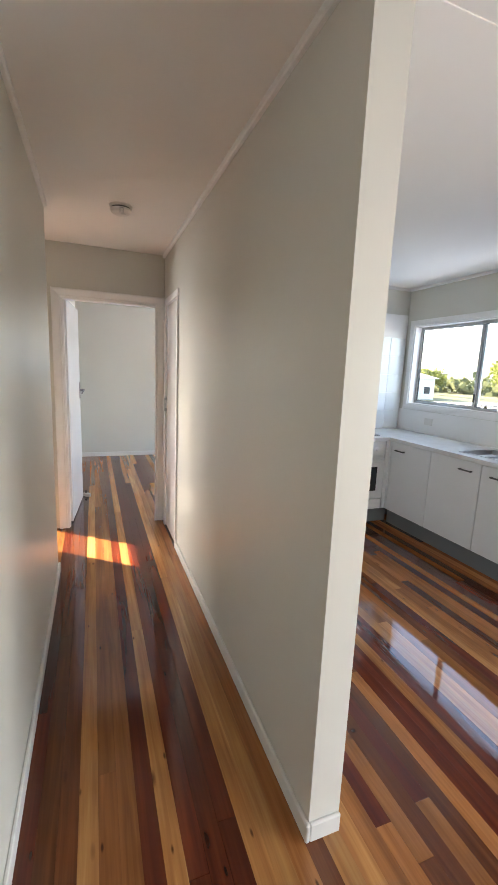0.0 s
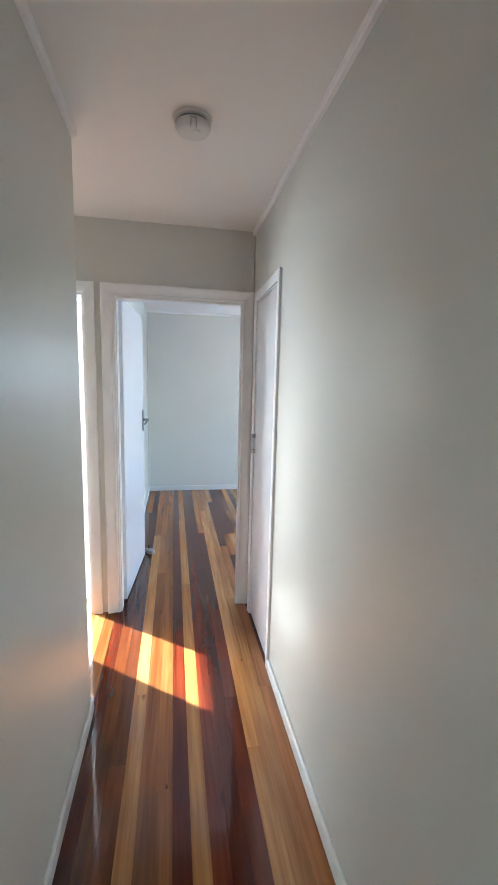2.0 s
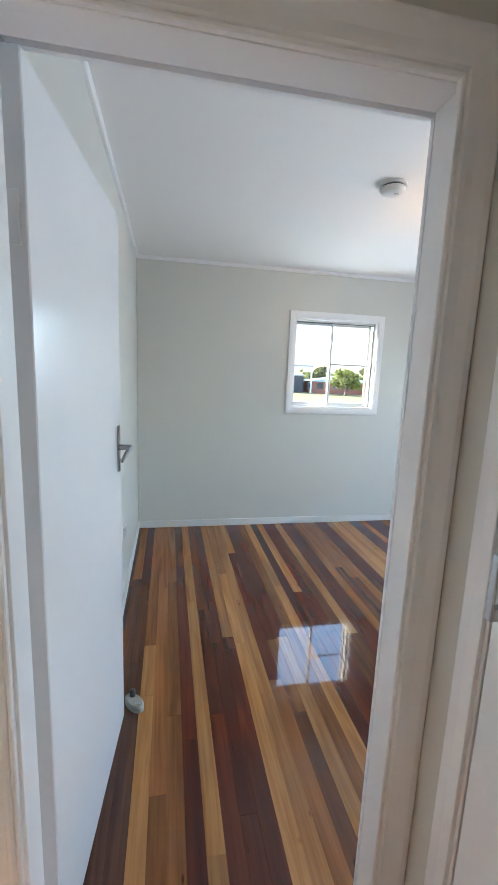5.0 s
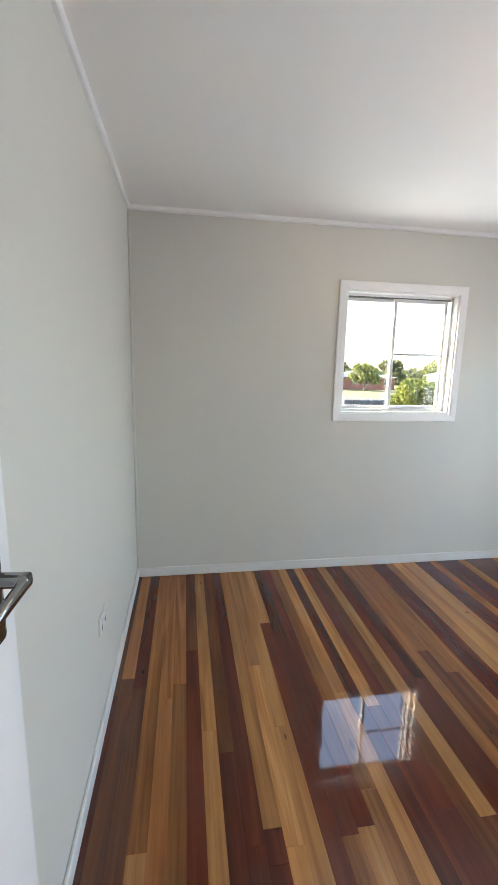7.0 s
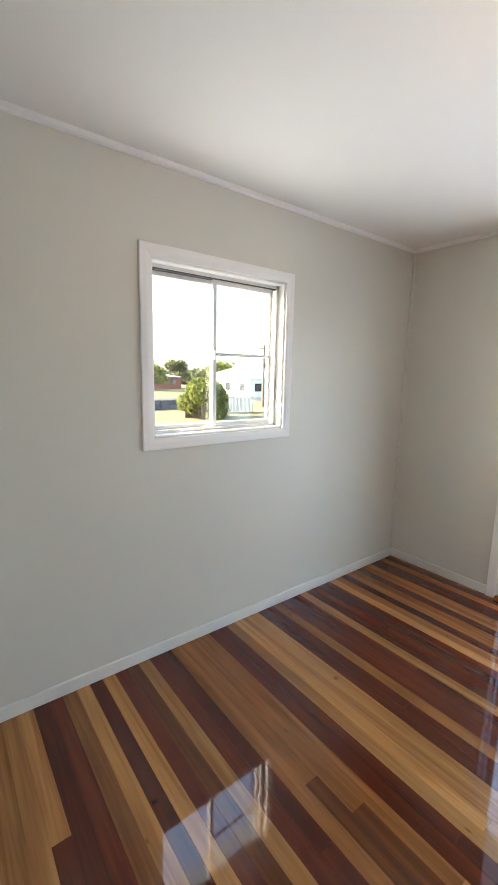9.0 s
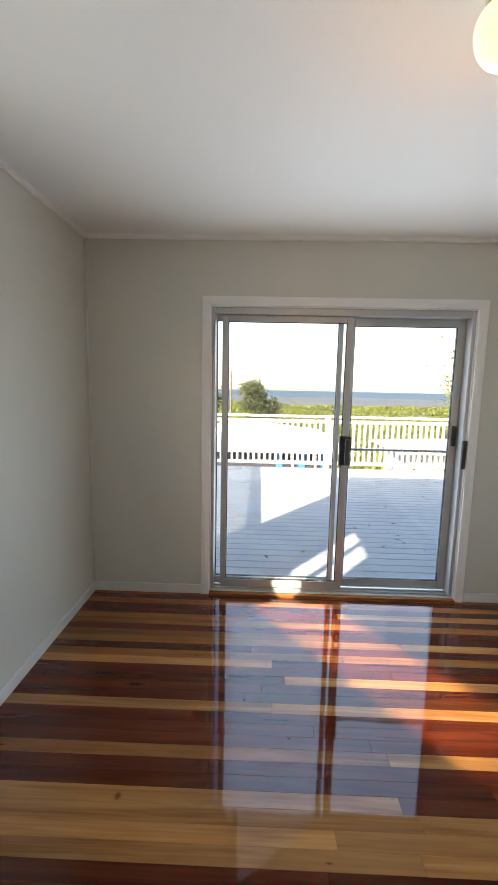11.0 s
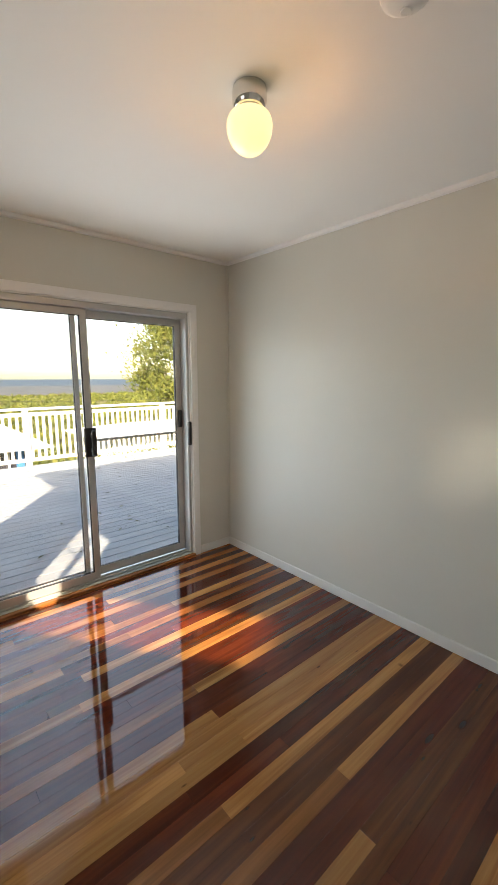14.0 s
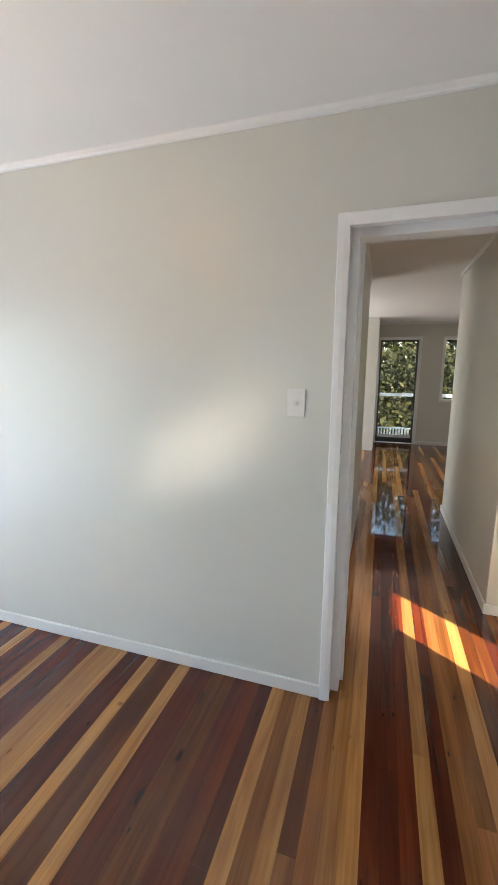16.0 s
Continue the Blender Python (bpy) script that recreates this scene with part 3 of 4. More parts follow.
# ---- outdoors ----
def tone(name, stops, scale, rough=0.9, fine=14.0, bump=0.4, depth=0.03, per_island=False):
    """Ground and foliage: colours spread by noise at two scales."""
    m, t, p = nodes(name)
    at = coords(t)
    a = add(t, "ShaderNodeTexNoise", Scale=scale, Detail=6.0)
    b = add(t, "ShaderNodeTexNoise", Scale=scale * fine, Detail=3.0)
    for n in (a, b):
        t.links.new(at, n.inputs["Vector"])
    mix = t.nodes.new("ShaderNodeMix")
    mix.inputs[0].default_value = 0.4
    t.links.new(a.outputs["Fac"], mix.inputs[2])
    if per_island:
        g = t.nodes.new("ShaderNodeNewGeometry")
        t.links.new(g.outputs["Random Per Island"], mix.inputs[3])
    else:
        t.links.new(b.outputs["Fac"], mix.inputs[3])
    hue = ramp(t, mix.outputs[0], stops)
    t.links.new(hue, p.inputs["Base Color"])
    if per_island:
        thin = t.nodes.new("ShaderNodeBsdfTranslucent")
        t.links.new(hue, thin.inputs[0])
        both = t.nodes.new("ShaderNodeMixShader")
        both.inputs[0].default_value = 0.45
        t.links.new(p.outputs[0], both.inputs[1])
        t.links.new(thin.outputs[0], both.inputs[2])
        t.links.new(both.outputs[0], t.nodes["Material Output"].inputs[0])
    p.inputs["Roughness"].default_value = rough
    if bump:
        bp = t.nodes.new("ShaderNodeBump")
        bp.inputs["Strength"].default_value, bp.inputs["Distance"].default_value = bump, depth
        t.links.new(b.outputs["Fac"], bp.inputs["Height"])
        t.links.new(bp.outputs[0], p.inputs["Normal"])
    return m


GRASS = tone("dry_grass", [(0.3, (0.07, 0.08, 0.02)), (0.5, (0.14, 0.125, 0.045)), (0.7, (0.21, 0.17, 0.075))], 0.25)
LEAF = tone("foliage", [(0.25, (0.09, 0.115, 0.022)), (0.5, (0.16, 0.185, 0.035)), (0.75, (0.26, 0.25, 0.06))], 0.6, per_island=True, bump=0)
LEAF2 = tone("olive_foliage", [(0.25, (0.06, 0.07, 0.03)), (0.5, (0.10, 0.11, 0.045)), (0.75, (0.16, 0.16, 0.06))], 0.6, per_island=True, bump=0)
# leaf tones spread wide, so sun dapple and deep shade sit in the colour
GARDEN = tone("dappled_foliage", [(0.25, (0.010, 0.015, 0.005)), (0.5, (0.024, 0.032, 0.009)), (0.75, (0.085, 0.085, 0.024))], 0.6, per_island=True, bump=0)
BLUEP = surface("blue_screen_paint", (0.05, 0.20, 0.50), 0.5, 0.1, 2.0, 30, 0.0)
BARK = surface("bark", (0.14, 0.11, 0.085), 0.9, 0.3, 5.0, 40, 0.5, 0.02)
ASPHALT = surface("asphalt_road", (0.055, 0.055, 0.058), 0.85, 0.15, 0.5, 60, 0.3)
ROCK = surface("dark_retaining_stone", (0.10, 0.10, 0.11), 0.9, 0.35, 1.5, 20, 0.6, 0.05)
SEA = surface("sea_water", (0.03, 0.055, 0.085), 0.7, 0.4, 0.004, 0.2, 0.0)
MUD = surface("tidal_mud", (0.075, 0.062, 0.05), 0.6, 0.3, 0.01, 0.1, 0.0)
ROOFM = surface("pale_metal_roof", (0.72, 0.72, 0.70), 0.45, 0.05, 0.6, 30, 0.05)
ROOFG = surface("grey_metal_roof", (0.30, 0.32, 0.34), 0.5, 0.1, 0.6, 30, 0.05)
BRICKW = surface("red_brick_wall", (0.24, 0.09, 0.06), 0.85, 0.2, 2.0, 30, 0.3)
FENCEM = surface("grey_green_steel_fence", (0.26, 0.29, 0.27), 0.55, 0.08, 2.0, 30, 0.0)
DARKW = surface("dark_boards_and_shade", (0.035, 0.035, 0.045), 0.7, 0.2, 2.0, 30, 0.2)
BLUEW = surface("pale_blue_cladding", (0.40, 0.50, 0.58), 0.55, 0.06, 2.0, 30, 0.05)


def level(x, y):
    """Height of the ground: a terrace about the house, falling to the flats in the east."""
    f = min(1.0, max(0.0, (x - 10 - max(0.0, y - 12) * 1.2) / 120))
    return -2.0 - 18.0 * (f * f * (3 - 2 * f)) - (2.0 * min(1, max(0, (x - 5) / 8)) if y < 10 else 0.0)


bm = bmesh.new()
xs = [-1500, -300, -100, -40, -10, 0, 5, 9, 13, 18, 24, 32, 42, 56, 72, 90, 115, 150, 250, 640, 5000]
ys = [-4000, -900, -300, -100, -40, -15, -5, 2, 7, 10, 14, 20, 28, 38, 50, 70, 100, 150, 260, 600, 4000]
grid = [[bm.verts.new((x, y, level(x, y))) for y in ys] for x in xs]
for i in range(len(xs) - 1):
    for j in range(len(ys) - 1):
        bm.faces.new((grid[i][j], grid[i + 1][j], grid[i + 1][j + 1], grid[i][j + 1]))
tagged(part("ground", bm, GRASS, label="dry grassy ground falling away to coastal flats", smooth=True), category="ground", kind="structure")
tagged(part("tidal_flat", block((560, 1400, -3000, 3000, -20.6, -19.8)), MUD, label="brown tidal mud flat along the shore"), category="ground", kind="structure")
tagged(part("water", block((1150, 4900, -3900, 3900, -20.5, -19.6)), SEA, label="pale blue sea reaching the horizon"), category="water", kind="structure")


def tree(name, at, height, spread, trunk, leaves, size, material, label, seed, low=0.3):
    """Tapered trunk with limbs, and a crown of many small leaf clumps."""
    rnd = random.Random(seed)
    base = Vector(at)
    t = thing(name, at, label, "tree" if trunk > 0.1 else "bush")
    bm = bmesh.new()

    def limb(p, q, r0, r1):
        axis = (q - p).normalized()
        side = axis.orthogonal().normalized()
        other = axis.cross(side)
        rings = []
        for f in (0.0, 0.5, 1.0):
            c = p.lerp(q, f) + side * (0.06 * (q - p).length * math.sin(f * math.pi))
            r = r0 + (r1 - r0) * f
            rings.append([bm.verts.new(c + side * r * math.cos(k * 1.0472) + other * r * math.sin(k * 1.0472)) for k in range(6)])
        for a, b in zip(rings, rings[1:]):
            for k in range(6):
                bm.faces.new((a[k], a[(k + 1) % 6], b[(k + 1) % 6], b[k]))

    top = base + Vector((rnd.uniform(-0.1, 0.1) * spread, rnd.uniform(-0.1, 0.1) * spread, height * 0.62))
    limb(base - Vector((0, 0, 0.2)), top, trunk, trunk * 0.45)
    tips = []
    for k in range(11):
        f = rnd.uniform(low, 0.98)
        a = k * 2.4 + rnd.uniform(-0.4, 0.4)
        reach = spread * rnd.uniform(0.45, 0.85) * math.sin(math.pi * min(1, 0.25 + 0.62 * f))
        q = base + Vector((math.cos(a) * reach, math.sin(a) * reach, height * (f * 0.72 + 0.24)))
        limb(base.lerp(top, min(0.95, f)), q, trunk * 0.35, trunk * 0.12)
        tips.append((q, spread * rnd.uniform(0.22, 0.42)))
    tips.append((top + Vector((0, 0, height * 0.22)), spread * 0.35))
    part("trunk", bm, BARK, t, "grey-brown trunk and limbs")
    cr = bmesh.new()
    for _ in range(leaves):
        c, r = rnd.choice(tips)
        d = Vector((rnd.gauss(0, 1), rnd.gauss(0, 1), rnd.gauss(0, 0.75)))
        p = c + d * r * 0.52
        n = Vector((rnd.gauss(0, 1), rnd.gauss(0, 1), rnd.gauss(0.5, 1))).normalized()
        u = n.orthogonal().normalized() * size * rnd.uniform(0.6, 1.3)
        v = n.cross(u) * 0.6
        cr.faces.new([cr.verts.new(p + w) for w in (-u, -v * 0.9, u, v)])
    part("crown", cr, material, t, "loose leafy crown with gaps")
    return t


def hip_house(name, at, w, d, wall_h, roof_h, wall_m, roof_m, label, over=0.5):
    """A small house: walls, windows, hipped roof."""
    x, y, z = at
    t = thing(name, at, label, "house")
    part("wall", block((x - w / 2, x + w / 2, y - d / 2, y + d / 2, z - 0.5, z + wall_h)), wall_m, t)
    bm = bmesh.new()
    a, b, e = w / 2 + over, d / 2 + over, z + wall_h
    ridge = max(0.2, (d - w) / 2) if d > w else 0.2
    low = [bm.verts.new(p) for p in ((x - a, y - b, e), (x + a, y - b, e), (x + a, y + b, e), (x - a, y + b, e))]
    hi = [bm.verts.new((x, y - ridge, e + roof_h)), bm.verts.new((x, y + ridge, e + roof_h))]
    for f in ((low[0], low[1], hi[0]), (low[1], low[2], hi[1], hi[0]), (low[2], low[3], hi[1]), (low[3], low[0], hi[0], hi[1]), (low[3], low[2], low[1], low[0])):
        bm.faces.new(f)
    part("roof", bm, roof_m, t)
    for k in range(max(1, int(d // 3))):
        yy = y - d / 2 + (k + 0.5) * d / max(1, int(d // 3))
        for sx in (-1, 1):
            xx = x + sx * (w / 2 + 0.02)
            wn = part("window", block((min(xx, xx - sx * 0.05), max(xx, xx - sx * 0.05), yy - 0.6, yy + 0.6, z + 0.9, z + 2.0)), OVENG, t)
            for zz in (0.84, 2.0):
                part("frame", block((min(xx, xx + sx * 0.03), max(xx, xx + sx * 0.03), yy - 0.68, yy + 0.68, z + zz, z + zz + 0.06)), WALU, wn)
    for k in range(max(1, int(w // 3))):
        xx = x - w / 2 + (k + 0.5) * w / max(1, int(w // 3))
        yy = y - d / 2 - 0.02
        part("window", block((xx - 0.6, xx + 0.6, yy, yy + 0.05, z + 0.9, z + 2.0)), OVENG, t)
    return t


def polar(az, dist, eye=(0.6, 5.5)):
    return eye[0] + dist * math.sin(radians(az)), eye[1] + dist * math.cos(radians(az))


def on_ground(az, dist):
    x, y = polar(az, dist)
    return x, y, level(x, y)


# the house itself: roof and deck
roof = thing("roof", (0.4, 2.0, H + 0.06), "low white roof with wide eaves", "roof", kind="structure")
part("roof_plane", block((-3.05, 3.95, -3.65, 7.62, H + 0.06, H + 0.16), bevel=0.01), ROOFM, roof)
part("gutter", block((3.95, 4.05, -3.65, 7.62, H + 0.04, H + 0.15), bevel=0.01), WALU, roof)
deck = thing("deck", (6.1, 2.0, -0.12), "broad deck of pale grey painted boards in house shade", "deck", kind="structure")
part("joists", block(*[(3.56, 8.8, y, y + 0.06, -0.34, -0.145) for y in (-3.9, -1.9, 0.1, 2.1, 4.1, 6.1, 7.1)]), BARK, deck)
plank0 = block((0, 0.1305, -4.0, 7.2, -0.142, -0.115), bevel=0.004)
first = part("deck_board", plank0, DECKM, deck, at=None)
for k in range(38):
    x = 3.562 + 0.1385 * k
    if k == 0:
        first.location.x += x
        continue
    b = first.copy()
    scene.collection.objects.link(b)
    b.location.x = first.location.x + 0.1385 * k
posts = thing("railing", (8.72, 2.0, -0.115), "white painted timber balustrade along the deck edge", "railing")
RX, RY = 8.70, 7.15
part("top_rail", block((RX - 0.06, RX + 0.06, -4.0, 7.22, 0.905, 0.945), bevel=0.006), RAILM, posts)
part("under_rail", block((RX - 0.02, RX + 0.02, -4.0, 7.1, 0.80, 0.86), bevel=0.004), RAILM, posts)
part("bottom_rail", block((RX - 0.02, RX + 0.02, -4.0, 7.1, -0.02, 0.04), bevel=0.004), RAILM, posts)
b0 = part("baluster", block((RX - 0.012, RX + 0.012, -0.021, 0.021, 0.04, 0.80)), RAILM, posts)
b0.location.y += -3.9
for k in range(1, 102):
    c = b0.copy()
    scene.collection.objects.link(c)
    c.location.y = b0.location.y + 0.108 * k
p0 = part("post", block((RX - 0.045, RX + 0.045, -0.045, 0.045, -0.115, 0.905), bevel=0.006), RAILM, posts)
p0.location.y += -3.5
for y in (-0.8, 1.9, 4.6, 7.15):
    c = p0.copy()
    scene.collection.objects.link(c)
    c.location.y = p0.location.y + y + 3.5
side = thing("railing", (6.2, RY, -0.115), "white painted timber balustrade at the deck's end", "railing")
part("top_rail", block((3.64, RX - 0.062, RY - 0.075, RY + 0.075, 0.905, 0.945), bevel=0.006), RAILM, side)
part("bottom_rail", block((3.66, RX - 0.047, RY - 0.02, RY + 0.02, -0.02, 0.04), bevel=0.004), RAILM, side)
part("post", block((3.64, 3.73, RY - 0.045, RY + 0.045, -0.115, 0.905), bevel=0.006), RAILM, side)
part("post", block((6.1, 6.19, RY - 0.045, RY + 0.045, -0.115, 0.905), bevel=0.006), RAILM, side)
b0 = part("baluster", block((3.82, 3.844, RY - 0.02, RY + 0.02, 0.04, 0.905)), RAILM, side)
for k in range(1, 44):
    c = b0.copy()
    scene.collection.objects.link(c)
    c.location.x = b0.location.x + 0.108 * k

# fallen leaves on the deck
rnd = random.Random(5)
lv = bmesh.new()
for _ in range(230):
    x, y = 8.5 - 4.3 * rnd.random() ** 1.6, rnd.gauss(3.2, 1.7)
    a, s = rnd.uniform(0, 6.28), rnd.uniform(0.016, 0.048)
    u, v = Vector((math.cos(a), math.sin(a), 0)) * s, Vector((-math.sin(a), math.cos(a), 0)) * s * 0.4
    c = Vector((x, y, -0.110))
    lv.faces.new([lv.verts.new(c + w) for w in (-u, -v + Vector((0, 0, 0.004)), u, v + Vector((0, 0, 0.006)))])
tagged(part("fallen_leaves", lv, LEAF2, label="dry brown leaves scattered on the deck"), category="leaves", kind="stuff")

# neighbours below the deck
# the dark wall colour stands in for shade in an open patio
near = hip_house("neighbour_house", (14.2, 6.2, -3.77), 5.4, 4.4, 3.6, 0.55, DARKW, ROOFM, "low house with a bright metal hip roof, dark walls for patio shade")
# blue panels, with pale strips added between them for brightness
for k, m in enumerate((BLUEP, RAILM, BLUEP, RAILM, BLUEP)):
    y = 4.10 + 0.30 * k
    part("panel", block((11.44, 11.48, y, y + (0.17 if m is BLUEP else 0.05), -1.9, -0.2)), m, near, "blue screen panel" if m is BLUEP else "pale strip added for brightness")
hip_house("neighbour_house", (15.0, -4.2, -3.87), 2.6, 10.7, 3.4, 0.30, CLAD, ROOFM, "long pale house with a bright metal roof")


# north side, from the bedroom window
gx, gy, gz = on_ground(31.3, 31)
bush = thing("bush", (gx, gy, gz), "rounded bright green garden bush on the lawn", "bush")
rb = random.Random(3)
bm, st = bmesh.new(), bmesh.new()
lobes = [(gx + rb.uniform(-1.5, 1.5), gy + rb.uniform(-0.9, 0.9), gz + rb.uniform(0.4, 2.3), rb.uniform(0.55, 0.95)) for _ in range(22)]
for x, y, z, r in lobes:
    block((min(gx, x) - 0.02, max(gx, x) + 0.02, y - 0.02, y + 0.02, gz, z), bm=st)
    for _ in range(420):
        d = Vector((rb.gauss(0, 1), rb.gauss(0, 1), rb.gauss(0, 1))).normalized()
        p = Vector((x, y, max(z, gz + 0.15))) + d * r * rb.uniform(0.75, 1.08)
        if p.z < gz + 0.02:
            continue
        n = (d + Vector((rb.gauss(0, 0.6), rb.gauss(0, 0.6), rb.gauss(0, 0.6)))).normalized()
        u = n.orthogonal().normalized() * 0.13 * rb.uniform(0.6, 1.3)
        v = n.cross(u) * 0.6
        bm.faces.new([bm.verts.new(p + w) for w in (-u, -v, u, v)])
part("foliage", bm, LEAF, bush)
part("stems", st, BARK, bush)
fx, fy, fz = on_ground(36.6, 36)
fence = thing("steel_fence", (fx, fy, fz), "grey-green ribbed steel fence beside the road", "fence")
part("rail", block((fx - 2.6, fx + 1.3, fy - 0.03, fy + 0.03, fz + 1.30, fz + 1.38)), FENCEM, fence)
r0 = part("panel_rib", block((fx - 2.6, fx - 2.48, fy - 0.045, fy + 0.01, fz, fz + 1.32), bevel=0.015), FENCEM, fence)
for k in range(1, 26):
    c = r0.copy()
    scene.collection.objects.link(c)
    c.location.x = r0.location.x + 0.15 * k
rx, ry, rz = on_ground(24, 50)
bm = block((rx - 60, rx + 60, -3.2, 3.2, rz + 0.004, rz + 0.03))
bmesh.ops.rotate(bm, cent=(rx, 0, rz), matrix=Matrix.Rotation(radians(-14), 3, "Z"), verts=bm.verts)
bmesh.ops.translate(bm, vec=(0, ry, 0), verts=bm.verts)
tagged(part("road", bm, ASPHALT, label="grey asphalt suburban road"), category="road", kind="structure")
bx, by, bz = on_ground(25.5, 38)
bm = block(*[(bx - 2.6 + 0.85 * k, bx - 1.8 + 0.85 * k, by - 0.3 + 0.08 * (k % 3), by + 0.4, bz + 0.45 * j, bz + 0.43 + 0.45 * j) for k in range(6) for j in range(2)], bevel=0.06)
tagged(part("stone_wall", bm, ROCK, label="low dark stone retaining wall at the lawn edge"), category="wall")
hip_house("white_house", on_ground(39.0, 62), 9, 7, 2.7, 1.5, CLAD, ROOFM, "white weatherboard house on the slope")
hip_house("white_house", on_ground(36.2, 78), 8, 8, 2.9, 1.6, CLAD, ROOFG, "white house with a grey roof among trees")
hip_house("white_house", on_ground(42.5, 70), 9, 8, 3.4, 1.7, CLAD, ROOFM, "white two-gabled house beyond the road")
hip_house("brick_house", on_ground(23.2, 84), 13, 7, 2.3, 1.2, BRICKW, ROOFG, "low red brick house beyond the road")
hip_house("blue_house", on_ground(14.6, 86), 9, 9, 3.4, 1.4, BLUEW, ROOFG, "pale blue weatherboard house")
sx, sy, sz = on_ground(17.7, 78)
shed = thing("carport", (sx, sy, sz), "dark boarded shed under a pale steel carport", "carport")
part("shed_wall", block((sx - 2.2, sx + 1.3, sy, sy + 4, sz, sz + 3.2)), DARKW, shed)
part("carport_roof", block((sx - 3.2, sx + 2.8, sy - 1, sy + 4, sz + 5.0, sz + 5.3)), ROOFG, shed)
for xx in (-3.0, 2.6):
    part("carport_post", block((sx + xx - 0.12, sx + xx + 0.12, sy - 0.8, sy - 0.56, sz, sz + 5.0)), WALU, shed)
def power_pole(at, height, label):
    """A tapered timber pole with a cross arm, its braces and insulators."""
    x, y, z = at
    t = thing("power_pole", at, label, "power pole")
    part("pole", lathe([(0.14, z), (0.09, z + height)], (x, y, 0), "z", 10), BARK, t)
    arm = part("cross_arm", block((x - 0.9, x + 0.9, y - 0.13, y - 0.05, z + height - 0.45, z + height - 0.33)), BARK, t)
    for dx in (-0.8, -0.35, 0.35, 0.8):
        part("insulator", lathe([(0.03, z + height - 0.33), (0.05, z + height - 0.26), (0.03, z + height - 0.18)], (x + dx, y - 0.09, 0), "z", 8), PLAST, arm, "pale ceramic insulator")


power_pole(on_ground(39.6, 42), 6.3, "grey timber power pole with a cross arm")
power_pole(on_ground(85.4, 46), 11.6, "slim grey power pole beyond the deck")
for k, (az, dist, h, s, mt) in enumerate(((24.4, 74, 4.2, 3.0, LEAF), (27.6, 95, 5.2, 3.4, LEAF2), (33.5, 90, 5.0, 3.6, LEAF), (20.8, 92, 5.4, 2.2, LEAF2), (41.0, 100, 5.8, 3.6, LEAF2), (46, 90, 5.0, 3.4, LEAF), (81.8, 60, 10.0, 3.3, LEAF2), (76.0, 90, 10.0, 3.6, LEAF2), (65, 60, 8.0, 4.0, LEAF), (56, 75, 8.5, 4.5, LEAF))):
    tree("tree", on_ground(az, dist), h, s, 0.22, 2600, 0.30, mt, "leafy suburban tree among the houses", 20 + k)
tree("gum_tree", on_ground(121.0, 36), 15.5, 5.2, 0.35, 24000, 0.135, LEAF, "tall yellow-green gum tree below the deck", 50, low=0.12)
tree("gum_tree", on_ground(89.3, 52), 11.2, 2.9, 0.28, 7000, 0.20, LEAF2, "olive green tree below the deck", 51, low=0.4)

# belts of far woods and coastal scrub
def scrub(name, label, places, size, material, seed, count=16):
    rnd = random.Random(seed)
    bm = bmesh.new()
    for x, y, z, s in places(rnd):
        for _ in range(count):
            p = Vector((x, y, z)) + Vector((rnd.gauss(0, s), rnd.gauss(0, s), abs(rnd.gauss(0.5, 0.35)) * s))
            n = Vector((rnd.gauss(0, 1), rnd.gauss(0, 1), rnd.gauss(0.6, 1))).normalized()
            u = n.orthogonal().normalized() * size * s * rnd.uniform(0.6, 1.3)
            v = n.cross(u) * 0.7
            bm.faces.new([bm.verts.new(p + w) for w in (-u, -v, u, v)])
    tagged(part(name, bm, material, label=label), category="trees", kind="stuff")


def belt(rnd):
    for _ in range(900):
        az, dist = rnd.uniform(5, 62), rnd.uniform(110, 210)
        x, y = polar(az, dist)
        yield x, y, level(x, y), rnd.uniform(1.6, 3.2)


def flats(rnd):
    for _ in range(2200):
        x, y = rnd.uniform(95, 560), 0
        y = rnd.uniform(-0.75, 0.45) * x
        yield x, y, level(x, y) - 0.5, rnd.uniform(1.2, 2.2) + x / 300


def south(rnd):
    for _ in range(1300):
        x, y = rnd.uniform(-6, 5), rnd.uniform(-15, -6.5)
        yield x, y, -2.0 + max(0, -6.0 - y) * rnd.uniform(0.1, 1.0), rnd.uniform(0.4, 0.8)


scrub("far_trees", "hazy belt of trees along the skyline", belt, 0.36, LEAF2, 7, 30)
scrub("coastal_scrub", "yellow-green scrub covering the coastal flats", flats, 0.45, LEAF, 8, 26)
def hedge(rnd):
    for _ in range(420):
        x, y = rnd.uniform(10.2, 12.6), rnd.uniform(-8.5, 3.2)
        yield x, y, rnd.uniform(-2.6, -0.75), rnd.uniform(0.30, 0.50)


scrub("deck_hedge", "yellow-green hedge growing below the deck", hedge, 0.10, LEAF, 19, 60)
scrub("garden_shrubs", "sunlit shrubs and trees outside the front door", south, 0.15, GARDEN, 9, 70)
frail = thing("porch_railing", (0.2, -4.6, 0.0), "white porch railing outside the front door", "railing")
part("rail", block((-2.5, 3.0, -4.63, -4.57, 0.88, 0.95)), RAILM, frail)
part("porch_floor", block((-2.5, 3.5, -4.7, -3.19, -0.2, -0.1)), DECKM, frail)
q0 = part("lattice_slat", block((-2.5, -2.47, -4.615, -4.585, -0.1, 0.10)), RAILM, frail)
for k in range(1, 80):
    c = q0.copy()
    scene.collection.objects.link(c)
    c.location.x = q0.location.x + 0.068 * k
part("lattice_cap", block((-2.52, 3.0, -4.62, -4.58, 0.10, 0.13)), RAILM, frail)
